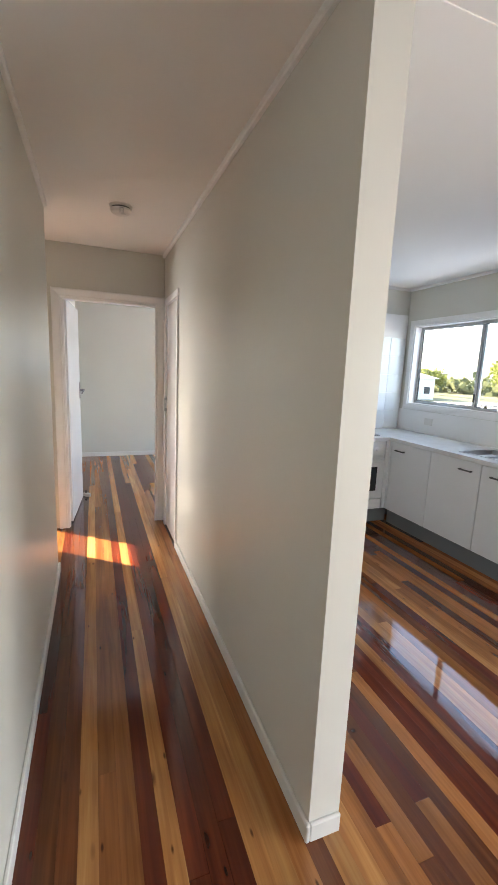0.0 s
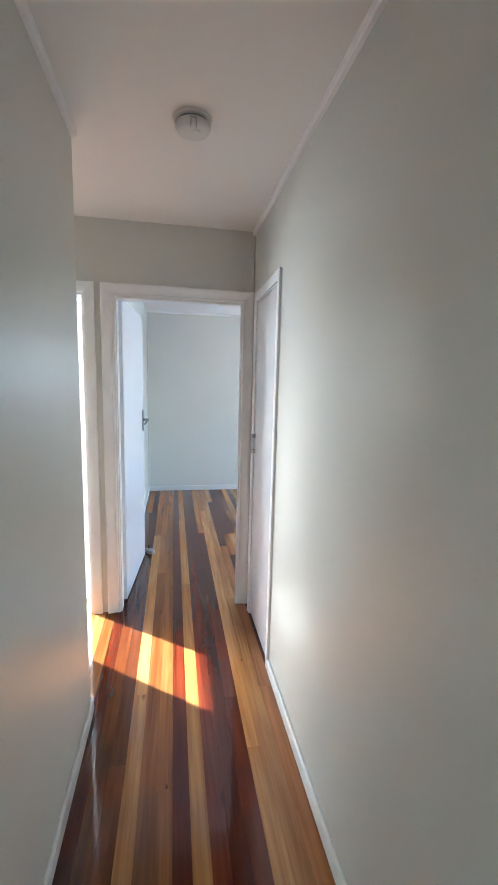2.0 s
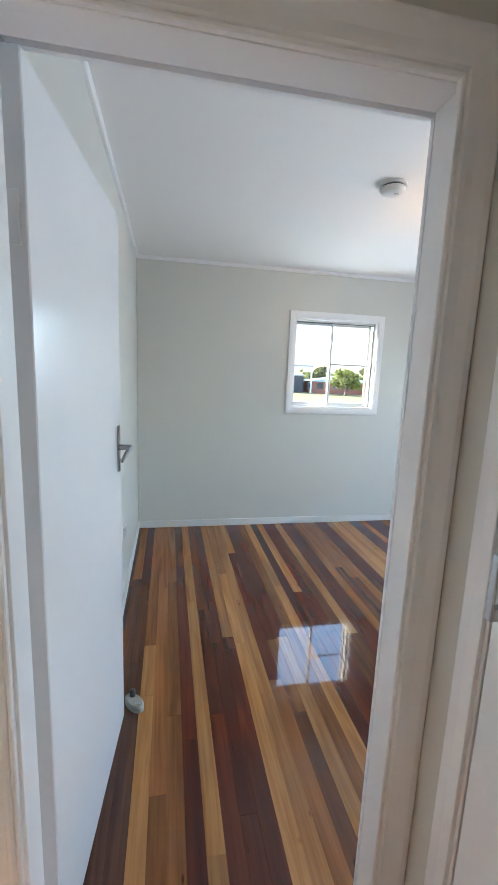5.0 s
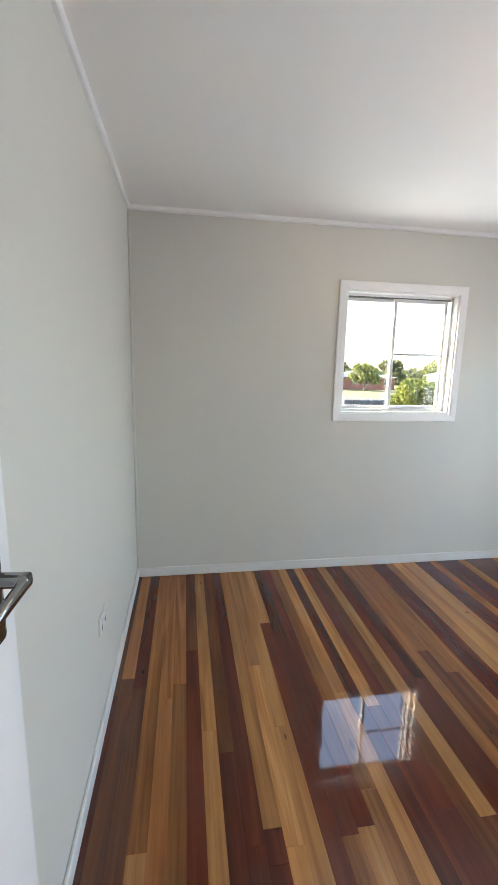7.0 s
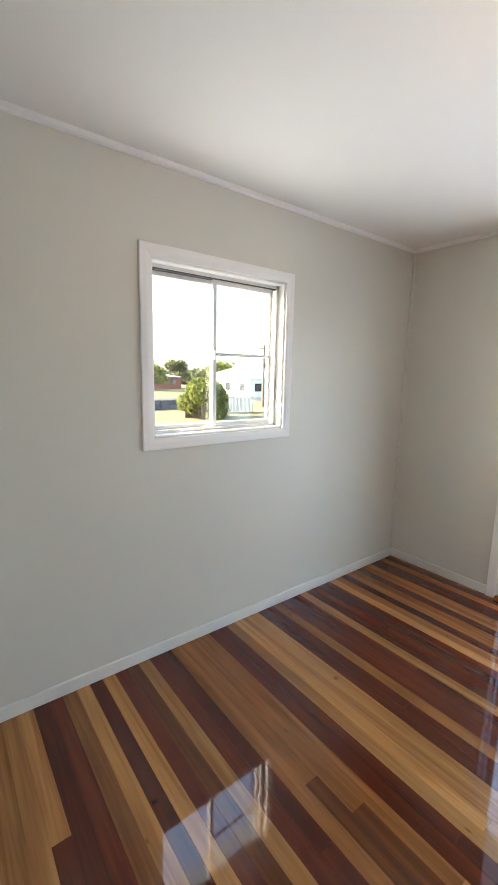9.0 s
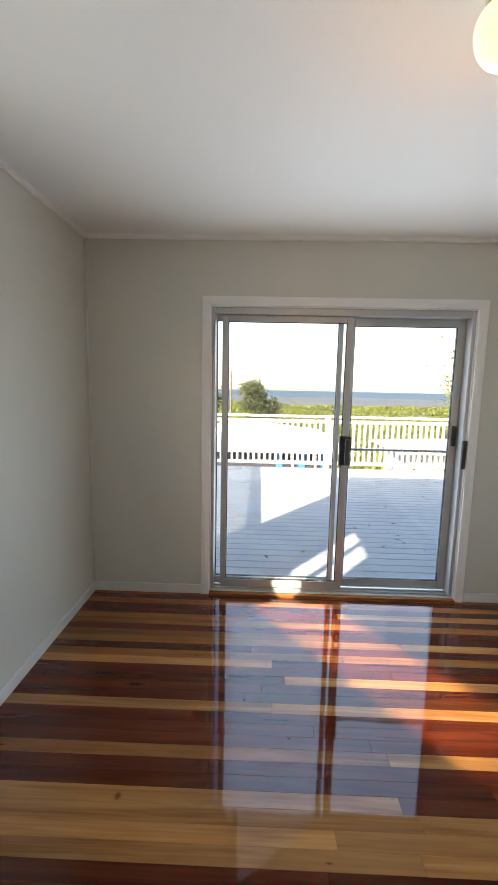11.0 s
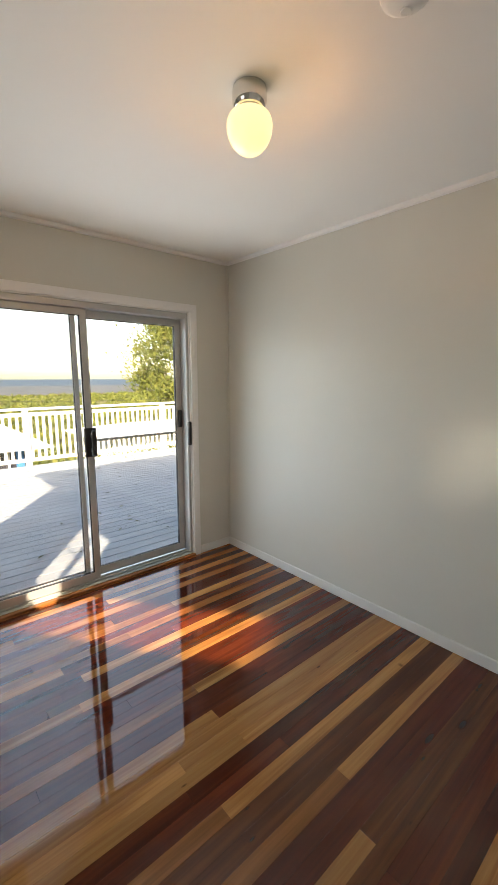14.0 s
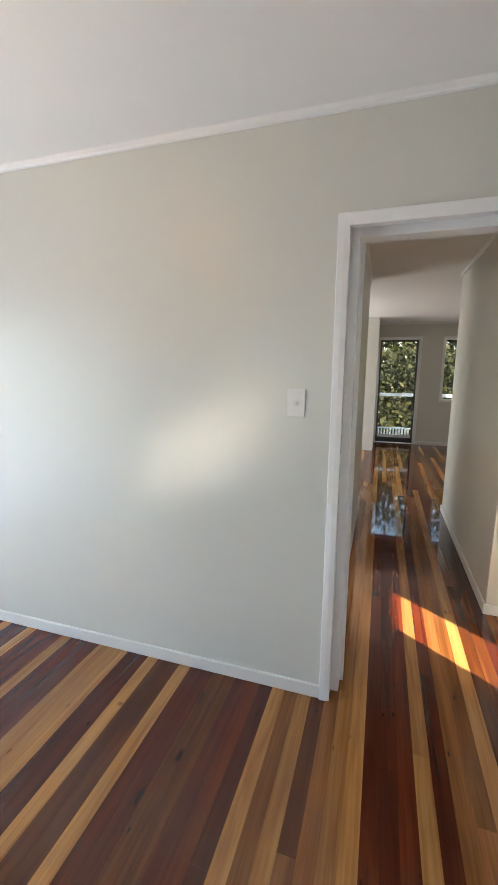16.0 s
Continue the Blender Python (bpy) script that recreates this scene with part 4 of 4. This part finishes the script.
part("post", block((-2.55, -2.46, -4.645, -4.555, -0.1, 0.96)), RAILM, frail)
part("post", block((2.92, 3.0, -4.645, -4.555, -0.1, 0.88)), RAILM, frail)

# service cable slung past the deck
cu = bpy.data.curves.new("power_cable", "CURVE")
cu.dimensions, cu.bevel_depth, cu.bevel_resolution = "3D", 0.012, 1
sp = cu.splines.new("POLY")
sp.points.add(16)
for i in range(17):
    f = i / 16
    sp.points[i].co = (24.0 + 4.0 * f, 9.0 - 22.0 * f, 0.75 - 0.75 * f - 0.9 * math.sin(math.pi * f) * 0.35, 1)
cable = new("power_cable", cu)
cu.materials.append(BLACK)
tagged(cable, "thin black service cable crossing the view", "cable")


# ---- daylight lamps in the openings, and sun-glint lamps ----
def area_lamp(name, at, toward, width, height, watts, colour, spread):
    """An area lamp standing in for skylight, ground bounce or thrown-back sun."""
    lt = bpy.data.lights.new(name, "AREA")
    lt.shape, lt.size, lt.size_y = "RECTANGLE", width, height
    lt.energy, lt.color, lt.spread = watts, colour, radians(spread)
    ob = new(name, lt)
    ob.matrix_world = look(at, Vector(at) + Vector(toward))
    return ob


COOL, PALE = (0.52, 0.71, 1.0), (0.93, 0.95, 1.0)
for n, at, inward, w, h, k in (
    ("slider", (3.60, 5.40, 0.30), (-1, 0, 0), 1.6, 0.5, 1.0),
    ("bedroom_window", (1.73, 7.25, 1.35), (0, -1, 0), 0.8, 0.35, 0.12),
    ("kitchen_window", (3.60, 3.1, 1.36), (-1, 0, 0), 1.5, 0.35, 0.15),
    ("living_slider", (3.60, -1.0, 0.30), (-1, 0, 0), 2.2, 0.5, 4.0),
    ("west_window", (-2.78, 5.5, 1.25), (1, 0, 0), 1.4, 0.4, 6.5),
):
    area_lamp("groundlight_" + n, at, Vector(inward) + Vector((0, 0, 2.0)), w, h, GNDW * k, PALE, 80)
area_lamp("skylight_slider", (3.60, 5.40, 1.0), (-1, 0, -0.08), 1.6, 1.85, SIDEW * 2.5, COOL, 165)
area_lamp("skylight_south", (3.60, 5.40, 1.0), (-0.80, -0.60, -0.06), 1.6, 1.85, SIDEW * 1.2, COOL, 140)
area_lamp("skylight_window", (1.73, 7.26, 1.57), (0, -1, -0.15), 0.78, 0.78, SIDEW * 0.5, COOL, 165)
area_lamp("skylight_kitchen", (3.60, 3.10, 1.58), (-1, 0, -0.25), 1.5, 0.8, SIDEW * 0.5, COOL, 165)
area_lamp("skylight_living", (3.62, -1.0, 1.0), (-1, 0, -0.2), 2.3, 1.9, LIVW, PALE, 150)
area_lamp("skylight_west", (-2.78, 5.5, 1.55), (1, 0, -0.2), 1.4, 1.0, WSTW, PALE, 150)
# lamps added to imitate sun thrown back by the slider's glass, and by the varnished floor behind the second door and in
# the bedroom
area_lamp("glint_lamp_glass", (3.45, 5.83, 0.44), (to_sun.x, -to_sun.y, -to_sun.z), 0.44, 0.70, GLINT * 1.3, (1.0, 0.84, 0.62), 5)
area_lamp("glint_lamp_varnish", (0.10, 3.52, 0.012), (-to_sun.x, -to_sun.y, to_sun.z), 0.40, 0.34, GLINT * 0.034, (1.0, 0.93, 0.84), 17)
area_lamp("glint_lamp_varnish", (-0.46, 4.03, 0.34), (-to_sun.x, -to_sun.y, to_sun.z), 0.26, 0.60, GLINT * 0.034, (1.0, 0.93, 0.84), 17)
area_lamp("glint_lamp_varnish", (2.74, 5.26, 0.012), (to_sun.x, -to_sun.y, to_sun.z), 0.34, 0.62, GLINT * 0.080, (1.0, 0.95, 0.88), 9)




# ---- fixtures ----
def smoke_alarm(at, tabbed=False):
    x, y, z = at
    t = thing("smoke_alarm", (x, y, z), "round white plastic smoke alarm on the ceiling", "smoke alarm", "smoke alarms")
    part("base", lathe([(0.066, z - 0.012), (0.068, z - 0.006), (0.068, z)], (x, y, 0), "z", 40), PLAST, t)
    part("vent_ring", lathe([(0.054, z - 0.020), (0.054, z - 0.012)], (x, y, 0), "z", 40), GREYK, t, "dark vent slot")
    part("cover", lathe([(0.012, z - 0.050), (0.042, z - 0.047), (0.056, z - 0.040), (0.062, z - 0.028), (0.060, z - 0.020)], (x, y, 0), "z", 40), PLAST, t, smooth=True)
    if tabbed:
        tab = block((x - 0.011, x - 0.007, y - 0.064, y - 0.048, z - 0.052, z - 0.026), (x + 0.007, x + 0.011, y - 0.064, y - 0.048, z - 0.052, z - 0.026), (x - 0.007, x + 0.007, y - 0.064, y - 0.048, z - 0.030, z - 0.026))
        part("test_tab", tab, STEEL, t, "small arched test tab")
    part("test_button", lathe([(0.012, z - 0.053), (0.014, z - 0.050)], (x + 0.012, y - 0.02, 0), "z", 20), PLAST, t, "round test button")
    return t


smoke_alarm((0.309, 3.03, H), tabbed=True)
smoke_alarm((1.24, 5.34, H))

LX, LY = 1.760, 5.377
lamp = thing("ceiling_light", (LX, LY, H), "lit opal glass globe on a chrome ceiling base", "ceiling light")
part("base", lathe([(0.044, H - 0.064), (0.050, H - 0.060), (0.056, H - 0.042), (0.057, H - 0.012), (0.054, H - 0.006), (0.054, H)], (LX, LY, 0), "z", 40), CHROME, lamp, "polished chrome base", smooth=True)
part("gallery", lathe([(0.043, H - 0.076), (0.043, H - 0.064)], (LX, LY, 0), "z", 32), CHROME, lamp)
prof = [(0.042, H - 0.072)] + [(max(0.004, 0.075 * math.sin(math.pi * (0.18 + 0.82 * i / 22)) ** 0.92), H - 0.072 - 0.126 * (1 - math.cos(math.pi * i / 22)) / 2) for i in range(1, 23)]
globe = part("globe", lathe(prof, (LX, LY, 0), "z", 40), glow("lit_opal_glass", (1.0, 0.76, 0.36), 0.36), lamp, "glowing opal glass globe", smooth=True)
globe.visible_shadow = False
bulb = new("bulb", bpy.data.lights.new("bulb", "POINT"))
bulb.data.energy, bulb.data.color, bulb.data.shadow_soft_size = LAMPW, (1.0, 0.48, 0.12), 0.05
bulb.location = (LX, LY, H - 0.14)

sw = thing("light_switch", (0.886, BY0, 1.335), "white plastic light switch on the wall", "light switch")
part("plate", block((0.849, 0.923, BY0, BY0 + 0.008, 1.277, 1.393), bevel=0.003, seg=2), PLAST, sw)
part("rocker", lathe([(0.0105, BY0 + 0.008), (0.0105, BY0 + 0.013), (0.006, BY0 + 0.015)], (0.886, 0, 1.335), "y", 20), PLAST, sw, "small round dolly switch")
oy, oz = 5.895, 0.449
po = thing("power_outlet", (BX0, oy, oz), "white double power outlet low on the wall", "power outlet")
part("plate", block((BX0, BX0 + 0.009, oy - 0.058, oy + 0.058, oz - 0.036, oz + 0.036), bevel=0.003, seg=2), PLAST, po)
for dy in (-0.03, 0.03):
    part("switch", block((BX0 + 0.009, BX0 + 0.014, oy + dy - 0.008, oy + dy + 0.008, oz + 0.008, oz + 0.026), bevel=0.002), PLAST, po)
    part("socket", block((BX0 + 0.0088, BX0 + 0.0096, oy + dy - 0.011, oy + dy + 0.011, oz - 0.026, oz - 0.004)), GREYK, po, "dark socket slots")

# floor door stop beside the open leaf
DSX, DSY = 0.036, 4.965
ds = thing("door_stop", (DSX, DSY, 0), "grey-white rubber door stop fixed to the floor", "door stop")
bm = bmesh.new()
for z, g in ((0.0, 1.0), (0.022, 1.0), (0.030, 0.86)):
    ring = []
    for i in range(24):
        a = 2 * math.pi * i / 24
        ring.append(bm.verts.new((DSX + 0.030 * g * math.cos(a), DSY + 0.048 * g * math.sin(a) * (1.1 if math.sin(a) > 0 else 0.9), z)))
    if z:
        for i in range(24):
            bm.faces.new((last[i], last[(i + 1) % 24], ring[(i + 1) % 24], ring[i]))
    last = ring
bm.faces.new(last)
bmesh.ops.scale(bm, vec=(1.0, 1.15, 1.0), space=Matrix.Translation((-DSX, -DSY, 0)), verts=bm.verts)
bmesh.ops.rotate(bm, cent=(DSX, DSY, 0), matrix=Matrix.Rotation(radians(38), 3, "Z"), verts=bm.verts)
part("body", bm, RUBBER, ds, smooth=False)
part("label_plate", block((DSX + 0.000, DSX + 0.026, DSY - 0.028, DSY - 0.014, 0.030, 0.0315)), STEEL, ds, "small dark-rimmed plate")
part("catch", lathe([(0.012, 0.03), (0.012, 0.055), (0.008, 0.062)], (DSX - 0.012, DSY + 0.028, 0), "z", 16), BLACK, ds, "black catch spring")

# ---- kitchen ----
KX, KY, KT = 2.83, 3.43, 0.87      # cabinet fronts and bench height
bench = thing("benchtop", (3.1, 2.6, KT), "pale laminate benchtop turning the kitchen corner", "benchtop")
part("top", block((KX - 0.02, 3.42, 1.3, 2.27, KT - 0.036, KT), (KX - 0.02, 2.93, 2.27, 2.70, KT - 0.036, KT), (3.30, 3.42, 2.27, 2.70, KT - 0.036, KT), (KX - 0.02, 3.42, 2.70, KY - 0.02, KT - 0.036, KT), (1.53, 3.42, KY - 0.02, HY, KT - 0.036, KT)), BENCH, bench)
for k, (a, b) in enumerate(((1.3, 1.85), (1.85, 2.40), (2.40, 2.90), (2.90, 3.40))):
    c = thing("base_cabinet", ((KX + 3.4) / 2, (a + b) / 2, 0), "white laminate base cabinet with a slim dark handle", "cabinet", "base cabinets")
    part("body", block((KX + 0.02, 3.40, a + 0.002, b - 0.002, 0.15, KT - 0.037)), CABW, c)
    dr = part("door", block((KX, KX + 0.018, a + 0.003, b - 0.003, 0.15, KT - 0.042), bevel=0.002), CABW, c)
    hy = (b - 0.13) if k != 1 else (a + 0.40)
    if k == 2:
        hy = a + 0.13
    hb = part("handle", block((KX - 0.026, KX - 0.018, hy - 0.06, hy + 0.06, 0.752, 0.764), bevel=0.002), ALUD, dr, "slim dark metal bar handle")
    for e in (-0.055, 0.045):
        part("handle_foot", block((KX - 0.018, KX + 0.001, hy + e, hy + e + 0.01, 0.752, 0.764)), ALUD, hb)
tagged(part("kickboard", block((KX + 0.05, KX + 0.066, 1.3, KY, 0.0, 0.149), (1.53, KX + 0.066, KY + 0.05, KY + 0.066, 0.0, 0.149)), GREYK, label="grey recessed kickboard under the cabinets"), category="kickboard", kind="structure")
tagged(part("corner_filler", block((KX, KX + 0.02, 3.402, KY + 0.018, 0.15, KT - 0.037), (2.792, KX, KY, KY + 0.018, 0.15, KT - 0.037)), CABW, label="white corner filler between the cabinets"), category="filler", kind="structure")
oven = thing("oven", (2.5, 3.7, 0), "white built-in oven with a dark glass door", "oven")
part("body", block((2.22, 2.79, KY + 0.02, 4.0, 0.15, KT - 0.037)), CABW, oven)
odr = part("door", block((2.23, 2.78, KY - 0.01, KY + 0.018, 0.26, 0.66), bevel=0.004), CABW, oven)
part("glass", block((2.31, 2.70, KY - 0.013, KY - 0.0095, 0.34, 0.58), bevel=0.001), OVENG, odr, "dark oven door glass")
part("handle", block((2.26, 2.75, KY - 0.045, KY - 0.030, 0.625, 0.64), bevel=0.003), CABW, odr)
part("control_panel", block((2.23, 2.78, KY - 0.006, KY + 0.018, 0.69, KT - 0.04), bevel=0.003), CABW, oven)
part("drawer", block((2.23, 2.78, KY - 0.008, KY + 0.018, 0.152, 0.25), bevel=0.003), CABW, oven)
for k in range(4):
    part("knob", lathe([(0.016, KY - 0.030), (0.019, KY - 0.006)], (2.32 + 0.12 * k, 0, 0.755), "y", 20), CABW, oven)
fill = thing("base_cabinet", (1.9, 3.7, 0), "white laminate base cabinet beside the oven", "cabinet", "base cabinets")
part("body", block((1.54, 2.21, KY + 0.02, 4.0, 0.15, KT - 0.037)), CABW, fill)
part("door", block((1.545, 2.205, KY, KY + 0.018, 0.15, KT - 0.042), bevel=0.002), CABW, fill)
hob = thing("cooktop", (2.5, 3.72, KT), "black glass cooktop set in the bench", "cooktop")
part("glass", block((2.22, 2.78, 3.52, 3.95, KT, KT + 0.006), bevel=0.002), OVENG, hob)
for x in (2.36, 2.64):
    for y in (3.62, 3.84):
        part("element", lathe([(0.085, KT + 0.006), (0.085, KT + 0.0075)], (x, y, 0), "z", 32), GREYK, hob)
sink = thing("sink", (3.1, 2.48, KT), "stainless steel double-bowl sink set in the bench", "sink")
part("rim", block((2.92, 3.31, 2.26, 2.275, KT, KT + 0.004), (2.92, 3.31, 2.695, 2.71, KT, KT + 0.004), (2.92, 2.935, 2.275, 2.695, KT, KT + 0.004), (3.295, 3.31, 2.275, 2.695, KT, KT + 0.004), (2.935, 3.295, 2.46, 2.48, KT - 0.01, KT + 0.002)), STEEL, sink)
part("bowl", block((2.93, 3.30, 2.27, 2.70, KT - 0.16, KT - 0.15), (2.93, 2.936, 2.27, 2.70, KT - 0.15, KT), (3.294, 3.30, 2.27, 2.70, KT - 0.15, KT), (2.936, 3.294, 2.27, 2.276, KT - 0.15, KT), (2.936, 3.294, 2.694, 2.70, KT - 0.15, KT)), STEEL, sink)
# splashback tiles
splash = tagged(part("splashback", block((3.404, 3.419, 1.3, HY, KT, KWIN[2] - 0.06), (1.53, 3.404, HY - 0.012, HY - 0.001, KT, 2.12)), TRIM, label="white splashback wall lining"), category="splashback", kind="structure")
t0 = part("tile", block((2.0, 2.196, HY - 0.018, HY - 0.012, KT + 0.004, KT + 0.20), bevel=0.0015), TILE, splash)
for i in range(7):
    for j in range(5):
        if i or j:
            c = t0.copy()
            scene.collection.objects.link(c)
            c.location.x = t0.location.x + 0.2 * i
            c.location.z = t0.location.z + 0.2 * j
ko = thing("kitchen_outlet", (3.404, 3.55, 1.0), "white power outlet on the splashback", "power outlet")
part("plate", block((3.396, 3.404, 3.50, 3.61, 0.965, 1.035), bevel=0.002), PLAST, ko)


# ---- floor boards ----
BOARD, START = 0.0605, -0.0068
# run of timbers board by board, from the hall's left wall: pale, honey, brown, red
HALL_RUN = "RBBPHHRPRRRPPHBH"
NORTH_RUN = "BHRHHHBPBRPPPPRRHPRPRBPRRHHHHRRPPPPRRHRRRPRRRRPHRHHRHHRRHRHR"
SOUTH_RUN = "RBBPHHRPRRRPPRHPHPRRRBBRRPBBPRRPPPRRRPRRRPBRPRRHRPRRHRPRHRHR"
JOINTS = {11: 6.45, 12: 5.33, 16: 4.94, 25: 5.95, 35: 5.39, 38: 6.2}


def boards(x0, x1, y0, y1):
    """Tongue-and-groove boards along y, right through the house. Those of the hall and the bedroom are pieces of their own."""
    rnd = random.Random(11)
    n0, n1 = math.ceil((x0 - START) / BOARD), math.floor((x1 - START) / BOARD)
    marks = [(k, START + BOARD * k) for k in range(n0, n1 + 1)]
    marks = [(k, e) for k, e in marks if x0 + 0.008 < e < x1 - 0.008]
    edges = [(marks[0][0] - 1, x0)] + marks + [(None, x1)]
    joined = {k: bmesh.new() for k in WOODS}
    for (k, a), (_, b) in zip(edges, edges[1:]):
        mid = (a + b) / 2
        runs = []
        if HX0 - 0.02 < mid < HX1 + 0.02:
            runs = [(HALL_RUN, 4.75 + rnd.uniform(-0.6, 0.6)), (SOUTH_RUN, JOINTS.get(k, 5.8 + rnd.uniform(-0.5, 0.5))), (NORTH_RUN, y1)]
        elif mid > HX1:
            runs = [(SOUTH_RUN, JOINTS.get(k, 5.6 + rnd.uniform(-0.55, 0.55))), (NORTH_RUN, y1)]
        begin = y1 if not runs else (0.9 + rnd.uniform(-0.9, 0.5) if len(runs) == 3 else 4.12)
        pieces, y = [], y0 - rnd.random() * 1.5
        while y < begin:
            e = min(begin, y + rnd.uniform(0.9, 3.6))
            pieces.append((max(y, y0), e, rnd.choices("PHBR", (0.25, 0.27, 0.18, 0.30))[0]))
            y = e
        y = begin
        for run, until in runs:
            kind = run[(k + 2) % len(run)]
            until = min(y1, max(y + 0.1, until))
            cuts = [y, until]
            if until - y > 2.2:
                cuts.insert(1, rnd.uniform(y + 0.7, until - 0.7))
            pieces += [(p, q, kind) for p, q in zip(cuts, cuts[1:])]
            y = until
        for s, e, kind in pieces:
            if e - s < 0.03:
                continue
            near = runs and e > begin + 0.01
            bm = bmesh.new() if near else joined[kind]
            plank(bm, a + 0.0001, b - 0.0001, s + 0.0002, e - 0.0002)
            if near:
                part("plank", bm, WOODS[kind], sub)
    for kind, bm in joined.items():
        tagged(part("floor_boards", bm, WOODS[kind], sub), kind="stuff")


def plank(bm, x0, x1, y0, y1):
    c = 0.0005
    rows = [(x0, y0, x1, y1, -0.022), (x0, y0, x1, y1, -c), (x0 + c, y0 + c, x1 - c, y1 - c, 0.0)]
    rings = [[bm.verts.new(p) for p in ((a, b, z), (d, b, z), (d, e, z), (a, e, z))] for a, b, d, e, z in rows]
    for p, q in zip(rings, rings[1:]):
        for i in range(4):
            j = (i + 1) % 4
            bm.faces.new((p[i], p[j], q[j], q[i]))
    bm.faces.new(rings[2])


boards(-2.57, 3.42, -3.06, BY1)
